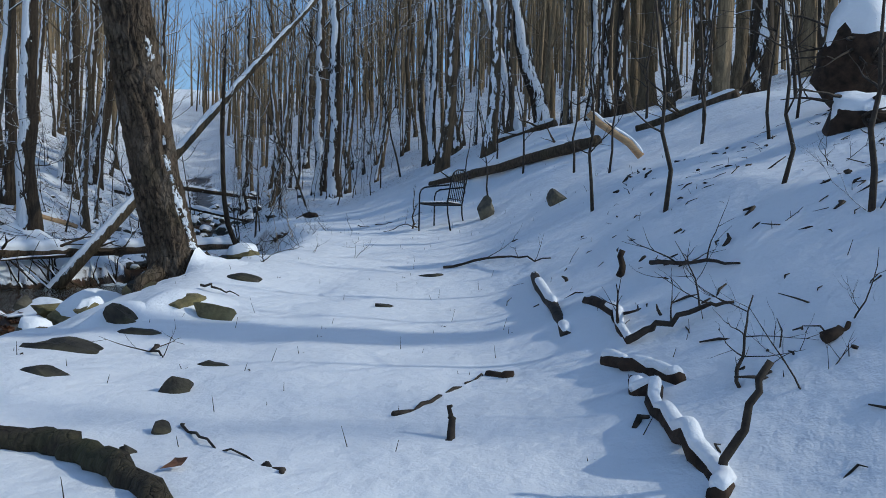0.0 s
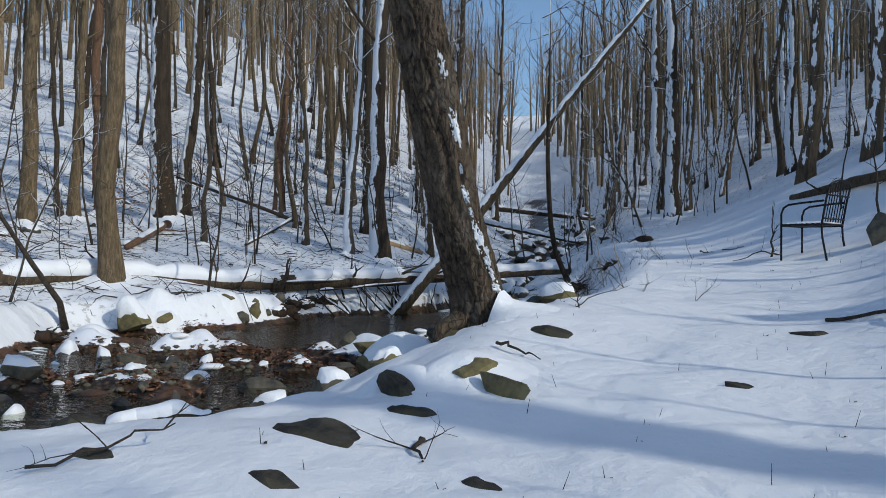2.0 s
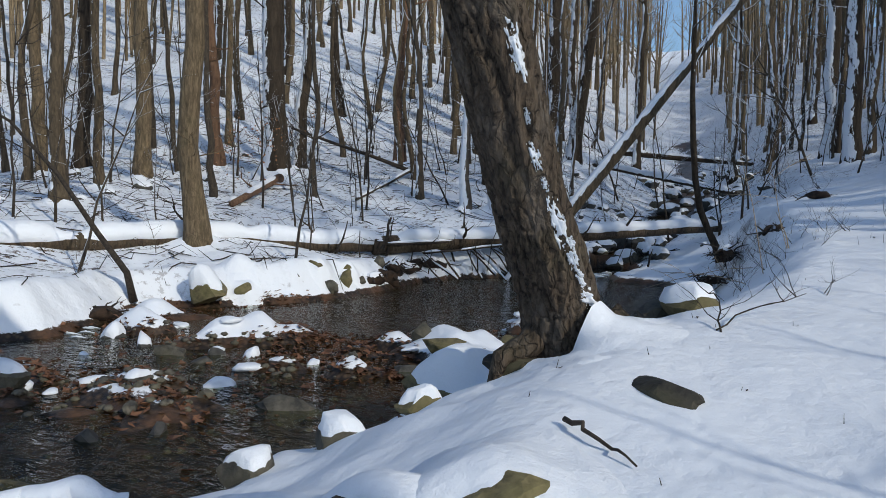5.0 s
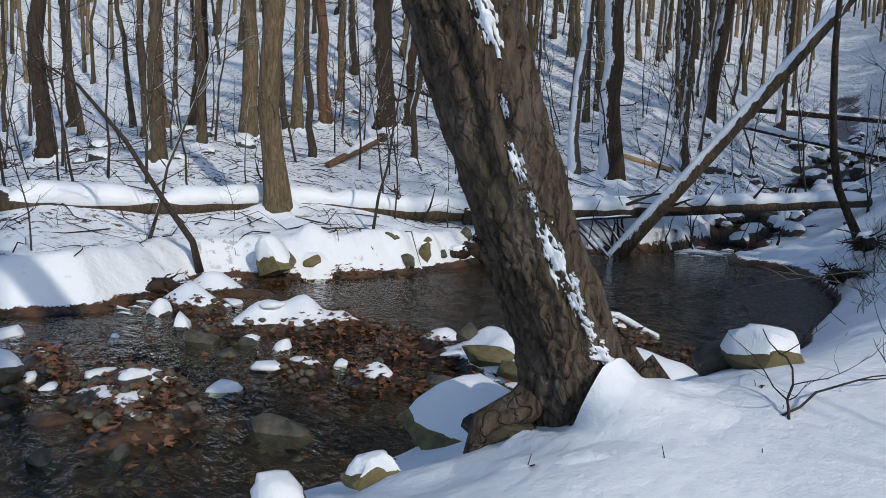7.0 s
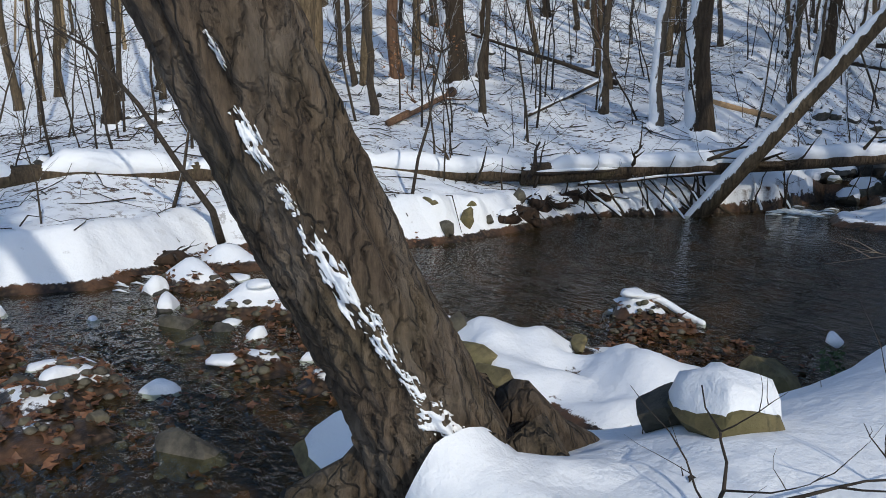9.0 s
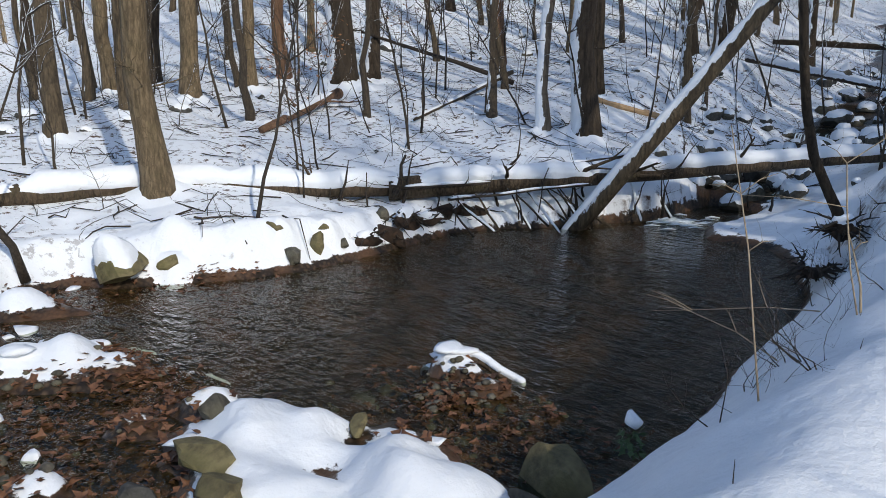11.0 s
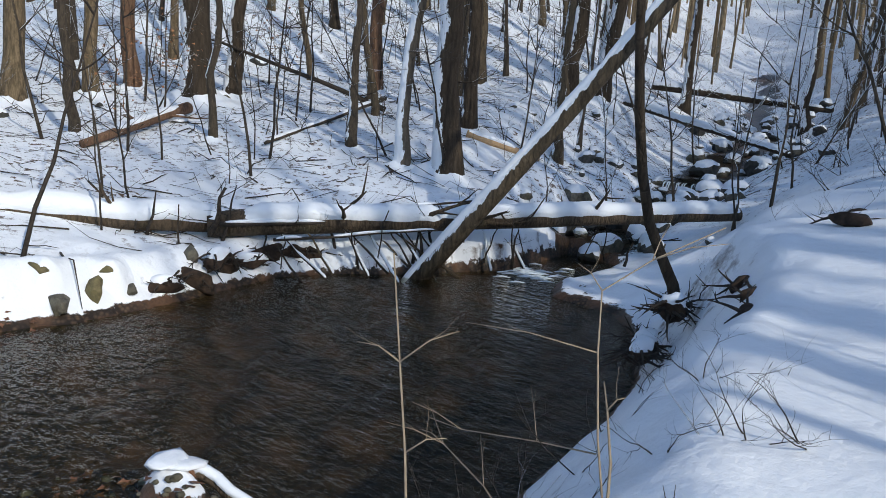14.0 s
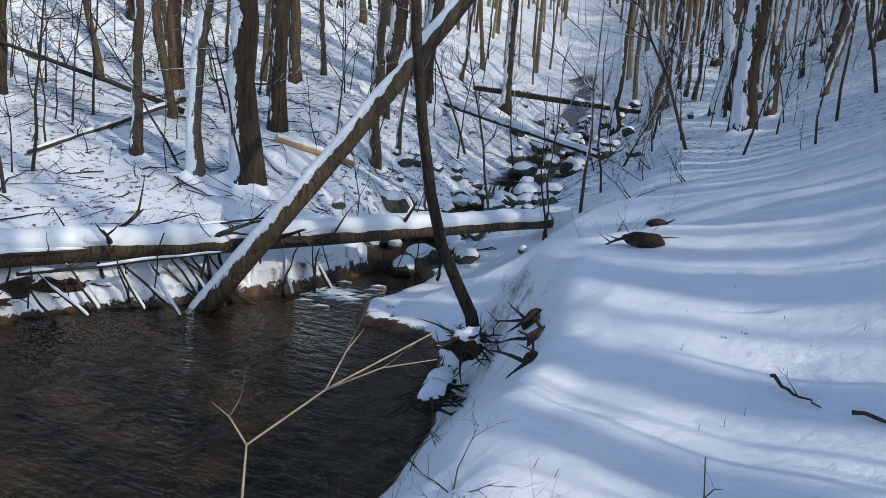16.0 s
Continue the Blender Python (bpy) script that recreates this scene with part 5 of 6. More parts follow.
HILL_SAPLINGS = [(1.63, 8.58, 2.2, 0.022), (2.02, 7.0, 2.4, 0.024), (3.55, 8.45, 2.0, 0.02), (2.63, 5.99, 1.8, 0.02), (2.46, 4.5, 1.6, 0.022), (2.1, 13.0, 2.0, 0.025), (1.5, 15.5, 2.2, 0.025), (0.7, 14.5, 1.5, 0.02), (2.4, 11.2, 2.2, 0.02), (3.4, 10.2, 2.6, 0.022),
                 (0.3, 16.8, 1.8, 0.02), (2.9, 15.5, 2.4, 0.028), (4.2, 12.5, 2.6, 0.03), (-0.72, 13.8, 0.75, 0.02), (4.3, 9.3, 2.2, 0.02), (3.8, 14.6, 2.4, 0.03), (5.2, 11.4, 2.5, 0.03), (1.1, 18.5, 2.0, 0.025), (4.6, 16.0, 3, 0.03)]
for i, (x, y, h, r) in enumerate(HILL_SAPLINGS):
    make_sapling(x, y, h, r, 400 + i, "thin dark sapling standing in the snowy slope", twig_dark, 0.12, 4, "saplings on the slope")
# the curved young tree on the bank
t = thing("young_tree", pose(-5.55, 19.45, 0.0), "slender curved young tree at the bank's edge", "tree")
s = Shape()
s.tube([(0.06, 0.05, 0.75), (0.0, 0.0, 1.05), (-0.12, -0.1, 1.35), (-0.25, -0.3, 1.8), (-0.28, -0.55, 2.4), (-0.24, -0.85, 3.1), (-0.18, -1.15, 4.0), (-0.05, -1.5, 5.4), (0.1, -1.9, 7.5)], (0.085, 0.075, 0.068, 0.065, 0.062, 0.058, 0.05, 0.035, 0.012), 12, rough=0.03, rng=random.Random(1))
part("trunk", s, bark_dark, t)
c = Shape()
rng = random.Random(4)
for k in range(8):
    limb(c, (-0.1, -1.3 - 0.08 * k, 4.4 + 0.38 * k), (rng.gauss(0, 1), rng.gauss(0, 1), 0.6), 1.3, 0.016, rng, 1, 4, 0.2, 3)
part("crown", c, bark_dark, t)
# the dark bent sapling on the far bank
t = thing("young_tree", pose(-12.35, 10.75, -0.25), "dark bent young tree leaning over the far bank", "tree")
s = Shape()
s.tube([(0, 0, 0.4), (-0.03, -0.1, 0.9), (-0.25, -0.5, 1.6), (-0.55, -0.95, 2.5), (-0.9, -1.5, 3.3), (-1.3, -2.1, 3.75)], (0.07, 0.055, 0.045, 0.035, 0.025, 0.01), 9)
part("trunk", s, twig_dark, t)
c = Shape()
for k in range(7):
    limb(c, (-0.3 - 0.12 * k, -0.55 - 0.2 * k, 1.8 + 0.27 * k), (rng.gauss(0, 1), rng.gauss(-0.5, 1), 0.5), 0.8, 0.012, rng, 1, 4, 0.1, 3)
part("crown", c, twig_dark, t)

SAPLING_KINDS = []
for k in range(5):
    x, y = -15.5 - 1.1 * k, 19.0 + 1.3 * k
    SAPLING_KINDS.append(make_sapling(x, y, 1.6 + 0.8 * k, 0.013 + 0.006 * k, 500 + k, "thin bare sapling in the snowy wood", twig_dark if k % 2 else bark_thin, 0.12, 6, "saplings of the wood"))
rng = random.Random(55)
count = 0
while count < 190:
    x, y = rng.uniform(-30, -2), rng.uniform(7, 46)
    d = float(shore_distance(np.array(x), np.array(y)))
    cx = float(creek(y)[0])
    if d < 0.7 or (x > -11 and y < 24.5) or (y > 24 and -0.4 < x - cx < 1.0) or (x > -6 and y < 27):
        continue
    s = rng.uniform(0.5, 1.3)
    m = pose(x, y, rest_z(x, y), rng.gauss(0, 9), rng.gauss(0, 9), rng.uniform(0, 360)) @ Matrix.Scale(s, 4)
    copy_thing(SAPLING_KINDS[rng.randrange(5)], m).scale = (s, s, s)
    count += 1


def make_shrub(x, y, height, stems, seed, label, material, r=0.006, spread=1.3, lift=0.0):
    """A low shrub of bare wiry stems."""
    rng = random.Random(seed)
    t = thing("shrub", pose(x, y, rest_z(x, y, lift)), label, "shrub")
    for k in range(stems):
        s = Shape()
        a = rng.uniform(0, 6.28)
        limb(s, (rng.gauss(0, 0.03), rng.gauss(0, 0.03), -0.03), (math.cos(a) * spread, math.sin(a) * spread, 1.0), height * rng.uniform(0.6, 1.1), r, rng, 2, 4, 0.05, 3)
        part("stem", s, material, t)
    return t


SHRUBS = [(-2.77, 14.2, 0.5, 3), (-2.6, 14.31, 0.36, 3), (-2.4, 14.44, 0.4, 3), (-2.96, 14.1, 0.5, 3), (-3.4, 13.35, 0.7, 4), (-3.45, 13.9, 0.6, 4), (-3.6, 14.5, 0.7, 4), (-3.85, 15.2, 0.7, 4), (-3.3, 12.85, 0.6, 3), (-4.15, 16.3, 0.6, 4), (-4.5, 17.2, 0.5, 4), (-3.0, 13.2, 0.6, 3), (-2.35, 12.75, 0.4, 3), (-3.1, 12.5, 0.7, 2), (-2.75, 12.75, 0.6, 3), (-3.2, 15.05, 0.5, 3), (2.5, 4.5, 0.6, 4), (-1.3, 9.9, 0.5, 2), (-1.9, 10.6, 0.4, 2),
          (1.45, 3.2, 0.5, 2), (1.8, 3.5, 0.45, 2), (-5.0, 22.5, 0.9, 4), (-5.4, 24.5, 1.0, 4), (-6.0, 27.0, 1.2, 4), (-4.6, 21.0, 0.6, 3), (-3.9, 20.0, 0.5, 3), (-5.6, 20.6, 0.6, 4), (3.1, 6.2, 0.5, 3), (-12.7, 10.0, 0.7, 3), (-6.4, 29.0, 1.2, 4), (-4.9, 26.0, 1.0, 4)]
for i, (x, y, h, n) in enumerate(SHRUBS):
    make_shrub(x, y, h, n, 700 + i, "low bare shrub of wiry stems in the snow", twig_dark if i % 4 else bark_thin, 0.0045 if h < 0.8 else 0.008)
# pale wands of the bank, close to the walk
WANDS = [([(-2.87, 12.47, 1.1), (-2.95, 12.5, 1.5), (-3.02, 12.53, 1.85), (-3.1, 12.56, 2.12), (-3.2, 12.6, 2.45)], 0.0055, [(3, (-0.14, -0.06, 0.04)), (3, (0.1, 0.16, 0.1)), (2, (0.08, 0.1, 0.05))]),
         ([(-2.85, 13.55, 1.2), (-2.98, 13.62, 1.6), (-3.06, 13.68, 1.95), (-3.12, 13.76, 2.2), (-3.0, 13.95, 2.34), (-2.8, 14.2, 2.5)], 0.0055, [(2, (-0.55, -0.25, 0.04)), (3, (-0.12, -0.02, 0.1)), (4, (0.25, 0.2, 0.1)), (4, (-0.1, 0.3, 0.1))]),
         ([(-2.84, 13.52, 1.2), (-2.93, 13.66, 1.5), (-3.03, 13.76, 1.68), (-3.09, 13.81, 1.78)], 0.008, [(2, (0.05, 0.06, 0.06))]),
         ([(-3.4, 13.7, 0.9), (-3.8, 13.9, 0.95), (-4.3, 14.1, 0.95), (-4.8, 14.5, 0.9)], 0.006, [(1, (-0.3, 0.3, 0.1)), (2, (-0.2, -0.3, 0.15)), (2, (-0.4, 0.2, -0.1))]),
         ([(-3.4, 14.6, 1.05), (-3.9, 14.5, 1.0), (-4.6, 14.6, 0.8), (-5.2, 14.9, 0.6)], 0.006, [(1, (-0.3, 0.3, 0.2)), (2, (-0.3, -0.2, 0.15))]),
         ([(-1.95, 15.0, 1.45), (-2.02, 15.05, 1.6), (-2.12, 15.12, 1.8), (-2.14, 15.15, 1.95)], 0.005, [(2, (0.06, 0.02, 0.05))])]
for i, (pts, r, arms) in enumerate(WANDS):
    base = Vector(pts[0])
    rel = [Vector(p) - base for p in pts]
    t = thing("wand", Matrix.Translation(base), "pale bare wand of a bush by the water", "shrub")
    s = Shape()
    s.tube(rel, taper(r, r * 0.45, len(rel)), 7, rough=0.06, rng=random.Random(i))
    part("stem", s, twig_pale if i < 5 else twig_dark, t)
    rng = random.Random(800 + i)
    for k, way in arms:
        w = Shape()
        tip = rel[k] + Vector(way)
        mid = rel[k].lerp(tip, 0.5) + Vector((0, 0, 0.02))
        w.tube([rel[k], mid, tip], (r * 0.6, r * 0.45, r * 0.25), 5)
        limb(w, mid, Vector(way) + Vector((rng.gauss(0, 0.1), rng.gauss(0, 0.1), 0.1)), 0.15, r * 0.25, rng, 0, 3, 0.1)
        part("twig", w, twig_pale if i < 5 else twig_dark, t)


# ---- litter ----
def leaf(shape, p, size, rng, curl=0.3):
    """A curled dry leaf of five lobes."""
    a = rng.uniform(0, 6.28)
    up = Vector((rng.gauss(0, curl), rng.gauss(0, curl), 1)).normalized()
    u = up.orthogonal().normalized()
    u = (u * math.cos(a) + up.cross(u) * math.sin(a)).normalized()
    v = up.cross(u)
    base = len(shape.v)
    shape.v.append(p)
    for k, r in enumerate((1.0, 0.45, 0.8, 0.4, 0.55, 0.4, 0.8, 0.45)):
        b = k * math.pi / 4
        shape.v.append(p + (u * math.cos(b) + v * math.sin(b) * 0.75) * size * r + up * size * rng.uniform(-0.05, 0.22))
    for k in range(8):
        shape.f.append((base, base + 1 + k, base + 1 + (k + 1) % 8))


def leaf_litter(n, spots, size, seed, label):
    s, rng = Shape(), random.Random(seed)
    while n:
        cx, cy, sx, sy = spots[rng.randrange(len(spots))]
        x, y = rng.gauss(cx, sx), rng.gauss(cy, sy)
        z = rest_z(x, y)
        if z > 0.15 + 0.1 * rng.random() ** 3:
            continue
        leaf(s, Vector((x, y, max(z, -0.03 if rng.random() < 0.35 else z) + rng.uniform(0.0, 0.03))), size * rng.uniform(0.6, 1.3), rng)
        n -= 1
    tagged(part("leaf_litter", s, leaf_brown, smooth_faces=False), label, "leaves", kind="stuff")


leaf_litter(4800, [(-8.4, 10.9, 0.7, 0.4), (-10.4, 9.8, 0.6, 0.4), (-7.4, 10.2, 0.6, 0.5), (-8.3, 8.2, 0.8, 0.4), (-8.8, 7.5, 0.9, 0.3), (-6.8, 9.3, 0.7, 0.6), (-5.8, 13.1, 0.7, 0.35), (-5.2, 12.9, 0.5, 0.35), (-7.6, 11.0, 0.4, 0.3), (-11.6, 11.0, 0.4, 0.5), (-6.9, 7.9, 0.8, 0.5), (-7.8, 9.8, 0.4, 0.4), (-11.4, 12.7, 0.25, 0.5), (-6.2, 10.2, 0.5, 0.3)], 0.07, 5, "wet brown leaves in the shallows and on the bars")
one = Shape()
leaf(one, Vector((0, 0, 0)), 0.075, random.Random(12), 0.12)
t = part("fallen_leaf", one, leaf_brown, smooth_faces=False)
t.matrix_world = pose(-1.07, 3.14, rest_z(-1.07, 3.14, 0.025))
tagged(t, "dry brown maple-like leaf lying on snow", "leaf")


def snow_patches(n, spots, seed):
    """Lumps of snow left on the gravel bars."""
    rng = random.Random(seed)
    for k in range(n):
        cx, cy, sx, sy = spots[k % len(spots)]
        x, y = rng.gauss(cx, sx), rng.gauss(cy, sy)
        r = rng.uniform(0.08, 0.2)
        stone, cap = rock_shape(900 + k, (r * rng.uniform(1, 1.6), r, r * 0.35), 0.4, 2)
        t = part("snow_lump", stone, snow)
        t.matrix_world = pose(x, y, max(-0.02, rest_z(x, y)) + 0.03, 0, 0, rng.uniform(0, 360))
        tagged(t, "lump of snow resting on the gravel bar", "snow", "lumps of snow on the bars")


snow_patches(22, [(-8.8, 10.4, 0.6, 0.4), (-9.6, 10.9, 0.3, 0.3), (-10.4, 9.9, 0.3, 0.3), (-6.3, 13.45, 0.3, 0.1), (-8.6, 7.6, 0.6, 0.2), (-6.6, 11.3, 0.5, 0.3), (-11.5, 10.6, 0.3, 0.4), (-7.6, 8.3, 0.5, 0.2), (-6.9, 9.6, 0.4, 0.3)], 6)


def pebbles(n, seed):
    s, rng = Shape(), random.Random(seed)
    for k in range(n):
        cx, cy, sx, sy = [(-7.4, 7.9, 0.9, 0.6), (-7.5, 9.3, 0.9, 0.7), (-6.0, 13.1, 0.7, 0.35), (-9.0, 9.0, 0.9, 0.6)][k % 4]
        x, y = rng.gauss(cx, sx), rng.gauss(cy, sy)
        z = rest_z(x, y)
        if z > 0.2:
            continue
        r = rng.uniform(0.02, 0.06)
        s.tube([(x, y, z - r * 0.3), (x + 0.1 * r, y, z + r * 0.1), (x, y, z + r * 0.6)], (r * 0.6, r, r * 0.5), 7, rough=0.2, rng=rng)
    tagged(part("pebbles", s, rock_grey), "rounded pebbles in the shallow stream bed", "pebbles", kind="stuff")


pebbles(900, 3)


def brushwood(n, seed, box, size, label, material):
    """Fallen twigs all over the wood's floor."""
    s, rng = Shape(), random.Random(seed)
    while n:
        x, y = rng.uniform(box[0], box[1]), rng.uniform(box[2], box[3])
        d = float(shore_distance(np.array(x), np.array(y)))
        if d < 0.6 or (-11 < x and y < 26):
            continue
        a, l = rng.uniform(0, 6.28), size * rng.uniform(0.4, 1.6)
        pts = []
        for k in (-0.5, -0.15, 0.2, 0.5):
            px, py = x + math.cos(a) * l * k + rng.gauss(0, 0.03), y + math.sin(a) * l * k + rng.gauss(0, 0.03)
            pts.append((px, py, rest_z(px, py, rng.uniform(0.0, 0.05) + (0.25 * l * (k + 0.5) if rng.random() < 0.25 else 0))))
        w = rng.choice((0.4, 0.6, 0.8, 1.2))
        s.tube(pts, (0.014 * w, 0.012 * w, 0.009 * w, 0.004 * w), 4, cap=False)
        n -= 1
    tagged(part("brushwood", s, material), label, "twigs", kind="stuff")


brushwood(2300, 9, (-32, -9, 6, 45), 0.8, "fallen twigs sticking out of the snow", twig_dark)


def grass_stems(n, seed):
    """Dry stems that poke through the snow of the shelf."""
    s, rng = Shape(), random.Random(seed)
    for k in range(n):
        x, y = rng.uniform(-4, 3), rng.uniform(2.2, 19)
        if x < -3.2 and y < 20:
            continue
        z, h = rest_z(x, y), rng.choice((0.02, 0.03, 0.05, 0.09))
        s.tube([(x, y, z - 0.01), (x + rng.gauss(0, 0.25) * h, y + rng.gauss(0, 0.25) * h, z + h)], (0.0028, 0.0012), 4, cap=False)
        if rng.random() < 0.3:
            leaf(s, Vector((x + 0.03, y, z + 0.006)), rng.uniform(0.01, 0.028), rng)
    tagged(part("dry_stems", s, twig_dark), "dry stems and flecks of litter on the snow", "stems", kind="stuff")


grass_stems(270, 4)


def slope_twigs(n, seed):
    """Broken bits of wood all over the near slope, half under the snow."""
    s, rng = Shape(), random.Random(seed)
    for k in range(n):
        x, y = rng.uniform(0.5, 4.5), rng.uniform(2.4, 9.5)
        if x < 0.8 + 0.1 * y and rng.random() < 0.75:
            continue
        a, l = rng.uniform(0, 6.28), rng.uniform(0.03, 0.17)
        r = rng.choice((0.004, 0.006, 0.010, 0.018)) * (0.5 if l > 0.1 else 1.0)
        tip = rng.choice((0.0, 0.01, 0.5 * l))
        ex, ey = x + math.cos(a) * l, y + math.sin(a) * l
        mx, my = (x + ex) / 2 + rng.gauss(0, 0.02), (y + ey) / 2 + rng.gauss(0, 0.02)
        s.tube([(x, y, rest_z(x, y, -0.01)), (mx, my, rest_z(mx, my, 0.004 + tip * 0.5)), (ex, ey, rest_z(ex, ey, tip))], (r, r * 0.9, r * 0.5), 5, rough=0.2, rng=rng)
    tagged(part("slope_twigs", s, twig_dark), "broken twigs half buried in the snowy slope", "twigs", kind="stuff")


slope_twigs(330, 14)


# ---- root masses in the banks ----
def root_mass(x, y, size, seed, label, strands=14, z=None, snowy=False):
    rng = random.Random(seed)
    zz = rest_z(x, y) if z is None else z
    t = thing("root_mass", pose(x, y, zz), label, "roots")
    clod, cap = rock_shape(seed, size, 0.6, 3)
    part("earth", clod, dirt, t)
    if snowy:
        part("snow_cap", cap, snow, t, "snow on top of the roots")
    for k in range(strands):
        s = Shape()
        a = rng.uniform(0, 6.28)
        st = Vector((math.cos(a) * size[0] * 0.5, math.sin(a) * size[1] * 0.5, rng.uniform(-0.2, 0.7) * size[2]))
        limb(s, st, (math.cos(a), math.sin(a), rng.uniform(-0.7, 0.6)), max(0.3, size[0]) * rng.uniform(0.6, 1.3), 0.02, rng, 1, 5, -0.05, 2)
        part("root", s, twig_dark, t)


root_mass(-5.1, 18.6, (0.22, 0.24, 0.2), 210, "dark tangled roots and earth hanging over the water", 22, 0.95, True)
root_mass(-5.35, 18.5, (0.2, 0.26, 0.18), 221, "tangled roots and earth above the water's edge", 20, 0.5, True)
root_mass(-5.6, 19.0, (0.2, 0.22, 0.16), 211, "tangled roots at the foot of a young tree", 22, 0.3, True)
root_mass(-5.35, 19.25, (0.16, 0.18, 0.15), 222, "roots and earth round a young tree's foot", 14, 0.85, True)
root_mass(-3.95, 17.75, (0.13, 0.34, 0.16), 212, "dark earth and roots in a cut of the bank", 6, 1.42)
root_mass(-3.72, 17.15, (0.12, 0.2, 0.12), 213, "dark earth in a cut of the snowy bank", 5, 1.45)
root_mass(-4.3, 18.45, (0.12, 0.3, 0.14), 229, "dark earth and roots in the bank", 8, 1.42)
# no hole is cut here: its shade is put into a solid clod's colour
root_mass(-3.75, 19.75, (0.36, 0.16, 0.12), 214, "dark earthy lump standing for a shaded hole under a snow ledge", 3, rest_z(-3.75, 19.75, 0.05))
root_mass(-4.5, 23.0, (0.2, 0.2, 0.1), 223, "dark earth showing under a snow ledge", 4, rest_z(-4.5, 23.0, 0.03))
root_mass(-5.15, 18.0, (0.16, 0.24, 0.14), 228, "roots and dark earth over the pool", 14, 0.55, True)
root_mass(-12.15, 17.0, (0.3, 0.5, 0.35), 215, "undercut earth bank with hanging roots", 12, 0.28)
root_mass(-11.8, 16.3, (0.3, 0.5, 0.28), 216, "undercut earth bank with roots and snow", 10, 0.2)
root_mass(-12.45, 17.9, (0.3, 0.5, 0.35), 217, "dark earth under the fallen log", 10, 0.28)
root_mass(-12.2, 18.9, (0.3, 0.5, 0.3), 224, "dark earth and roots under the fallen log", 10, 0.25)
root_mass(-11.75, 19.9, (0.3, 0.4, 0.25), 225, "dark earth and roots at the pool's head", 10, 0.2)
root_mass(-11.2, 22.0, (0.3, 0.4, 0.25), 226, "roots and earth beside the little fall", 8, 0.25, True)
root_mass(-11.55, 15.75, (0.22, 0.3, 0.2), 230, "ragged earth and snow of the undercut bank", 10, 0.22, True)
root_mass(-11.85, 16.7, (0.22, 0.3, 0.2), 231, "ragged earth and snow of the undercut bank", 12, 0.45, True)
root_mass(-12.1, 17.5, (0.22, 0.3, 0.2), 232, "ragged earth and snow of the undercut bank", 12, 0.3, True)
root_mass(-12.2, 18.4, (0.2, 0.3, 0.2), 233, "ragged earth and snow under the log", 12, 0.4, True)
root_mass(-12.2, 10.85, (0.22, 0.3, 0.2), 218, "earth and leaves round a bent sapling's foot", 6)
root_mass(-11.55, 9.8, (0.2, 0.35, 0.14), 227, "dark earth bank by the side channel", 6, 0.15)
root_mass(4.1, 7.6, (0.5, 0.4, 0.42), 219, "upturned root plate of a fallen tree with snow", 18, None, True)
root_mass(4.7, 8.6, (0.6, 0.45, 0.55), 220, "upturned root plate with clinging earth", 22, rest_z(4.7, 8.6, 0.5), True)


# ---- evergreen sprig by the pool ----
t = thing("evergreen_sprig", pose(-4.14, 13.22, 0.0), "small green plant at the water's edge with a snow cap", "plant")
g = Shape()
rng = random.Random(31)
for k in range(46):
    a = rng.uniform(0, 6.28)
    leaf(g, Vector((math.cos(a) * rng.uniform(0, 0.13), math.sin(a) * rng.uniform(0, 0.13), rng.uniform(0.05, 0.32))), 0.05, rng, 0.8)
part("leaves", g, green_mat, t)
st, cp = rock_shape(33, (0.09, 0.07, 0.09), 0.3, 2)
capob = part("snow_cap", st, snow, t, "small cap of snow")
capob.location = (0, 0, 0.36)


# ---- copper leaves of the young beeches ----
for x, y, z, n in ((-21.0, 20.2, 1.6, 90), (-20.4, 18.6, 1.3, 60), (-23.5, 25.0, 1.8, 60)):
    t = thing("young_beech", pose(x, y, rest_z(x, y)), "young beech still holding copper leaves", "tree", "young beeches")
    s = sapling_shape(int(-x * 10), 3.2, 0.03, 0.05, 9)
    part("stem", s, bark_thin, t)
    g = Shape()
    rng = random.Random(n)
    for k in range(n):
        leaf(g, Vector((rng.gauss(0, 0.5), rng.gauss(0, 0.5), z + rng.gauss(0, 0.4))), 0.07, rng, 0.7)
    part("leaves", g, leaf_copper, t, "dry copper leaves", False)


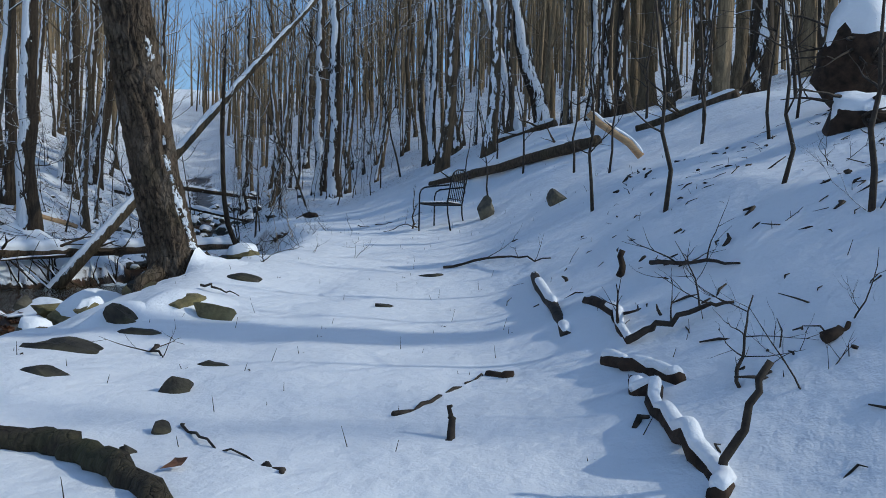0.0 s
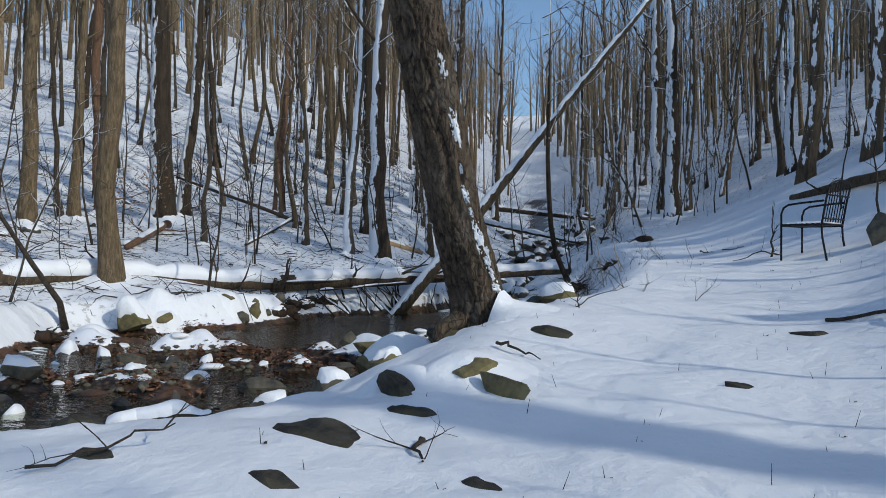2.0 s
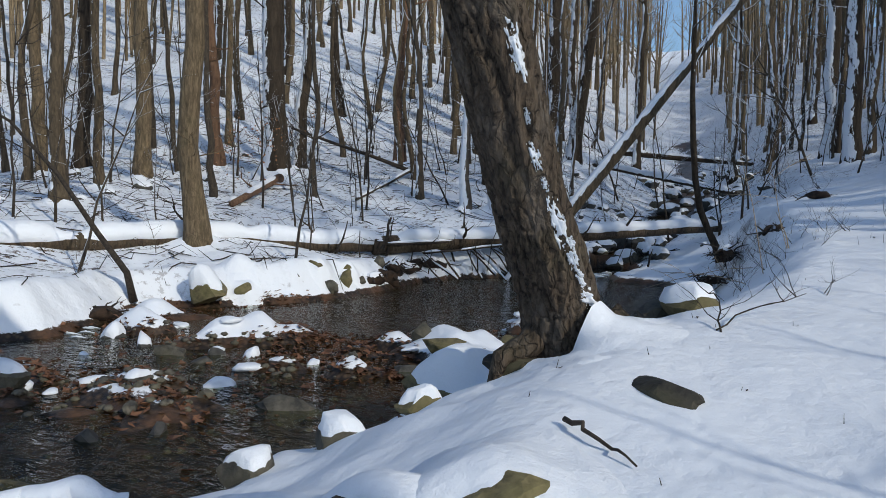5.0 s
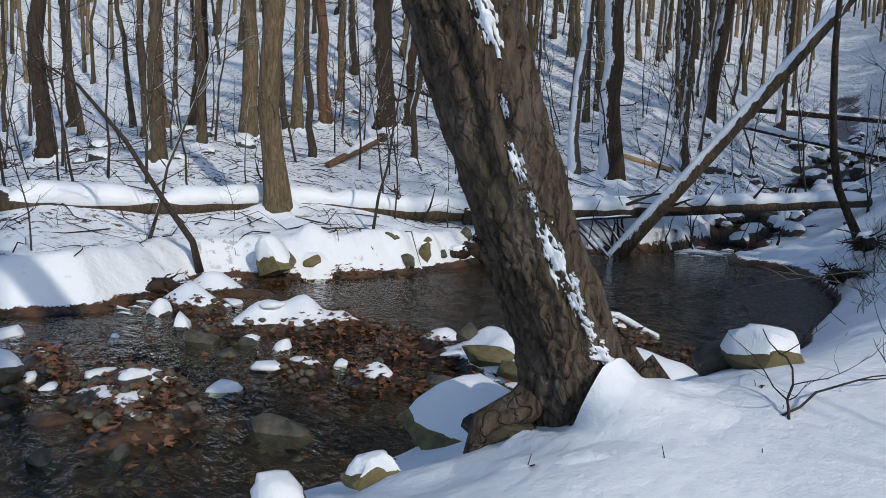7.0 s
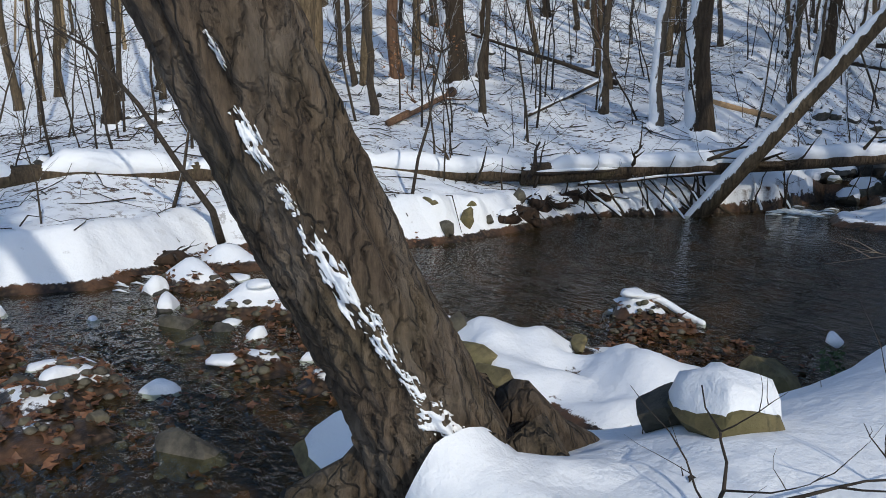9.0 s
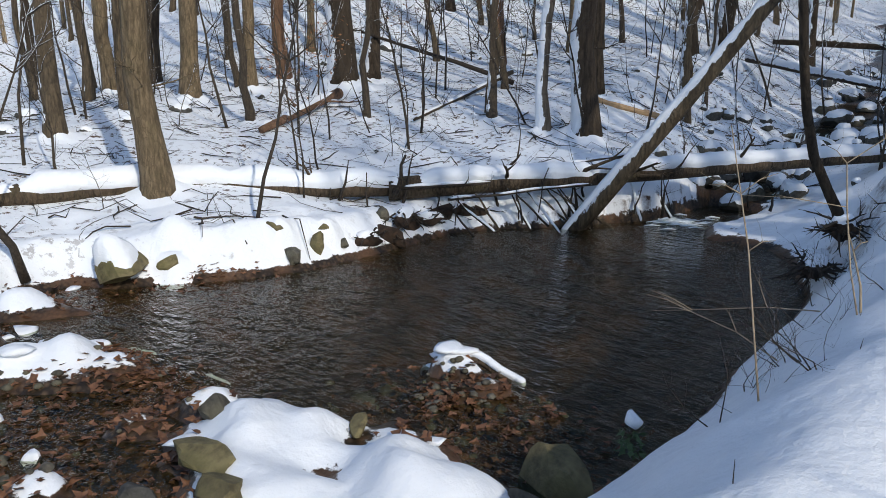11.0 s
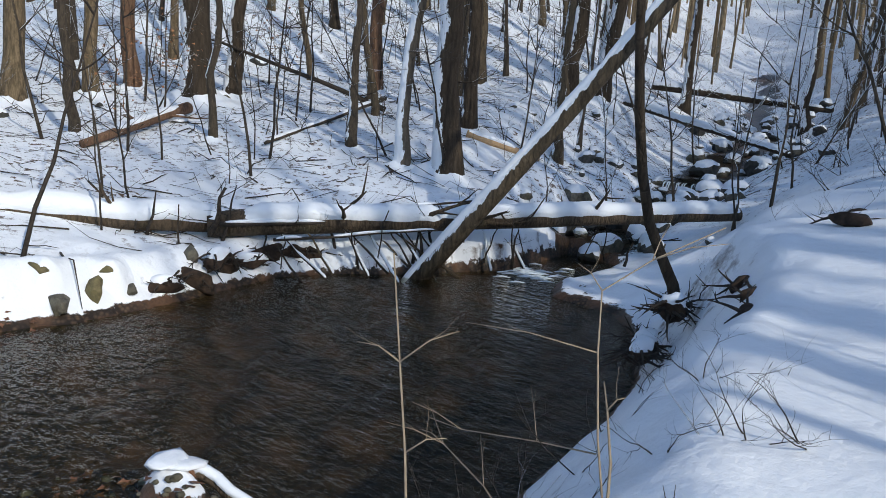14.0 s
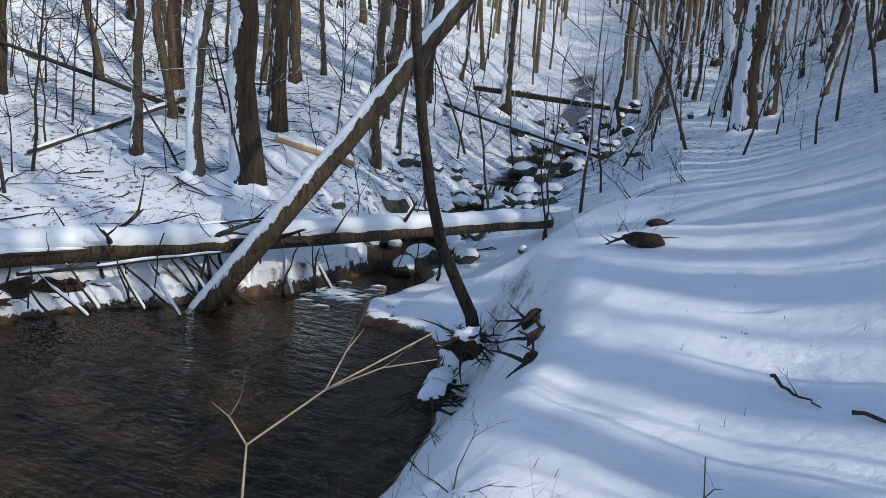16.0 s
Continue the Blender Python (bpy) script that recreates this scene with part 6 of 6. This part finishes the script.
# ---- the iron chair ----
def build_chair():
    ax = Vector((0.55, -0.30, 0)).normalized()
    turn = math.degrees(math.atan2(ax.y, ax.x))
    t = thing("garden_chair", pose(-0.18, 12.9, rest_z(-0.18, 12.9, -0.03), 0, 0, turn), "black iron garden chair with snow on its seat", "chair")
    W, D = 0.52, 0.56  # local x runs from the front to the back

    def rod(name, pts, r, parent=t):
        s = Shape()
        s.tube(pts, [r] * len(pts), 8)
        return part(name, s, iron, parent)

    for sy in (-W / 2, W / 2):
        rod("leg", [(-D / 2, sy, -0.05), (-D / 2, sy, 0.4)], 0.014)
        rod("leg", [(D / 2 + 0.06, sy, -0.05), (D / 2, sy, 0.25), (D / 2 - 0.01, sy, 0.42)], 0.014)
        rod("armrest", [(-D / 2, sy, 0.4), (-D / 2, sy, 0.58), (-D / 2 + 0.03, sy, 0.66), (-D / 2 + 0.1, sy, 0.7), (0, sy, 0.715), (D / 2 + 0.02, sy, 0.73)], 0.014)
        rod("back_post", [(D / 2 - 0.01, sy, 0.42), (D / 2 + 0.05, sy, 0.75), (D / 2 + 0.09, sy, 0.9)], 0.014)
        rod("seat_rail", [(-D / 2, sy, 0.43), (D / 2, sy, 0.42)], 0.014)
    arch = [(D / 2 + 0.09 + 0.03 * math.sin(k * math.pi / 12), -W / 2 * math.cos(k * math.pi / 12), 0.9 + 0.1 * math.sin(k * math.pi / 12)) for k in range(13)]
    back = rod("backrest", arch, 0.013)
    for k in range(7):
        y = -W / 2 + W * (k + 1) / 8
        rod("back_bar", [(D / 2, y, 0.46), (D / 2 + 0.09, y, 0.9 + 0.08 * math.sin((k + 1) * math.pi / 8))], 0.007, back)
    for z in (0.5, 0.8):
        rod("back_rail", [(D / 2 + 0.02 + (z - 0.5) * 0.2, -W / 2, z), (D / 2 + 0.02 + (z - 0.5) * 0.2, W / 2, z)], 0.01, back)
    seat = rod("seat", [(-D / 2, -W / 2, 0.425), (-D / 2, W / 2, 0.425)], 0.014)
    for k in range(1, 9):
        x = -D / 2 + D * k / 8
        s = Shape()
        s.tube([(x, -W / 2, 0.435), (x, 0, 0.43), (x, W / 2, 0.435)], (0.012, 0.012, 0.012), 6)
        part("seat_slat", s, iron, seat)
    s = Shape()
    for k in range(8):
        x = -D / 2 + D * (k + 0.5) / 8
        s.tube([(x, -W / 2 + 0.04, 0.445), (x, 0, 0.46), (x, W / 2 - 0.04, 0.445)], (0.018, 0.028, 0.018), 7)
    part("snow", s, snow, seat, "snow lying between the seat slats")


build_chair()
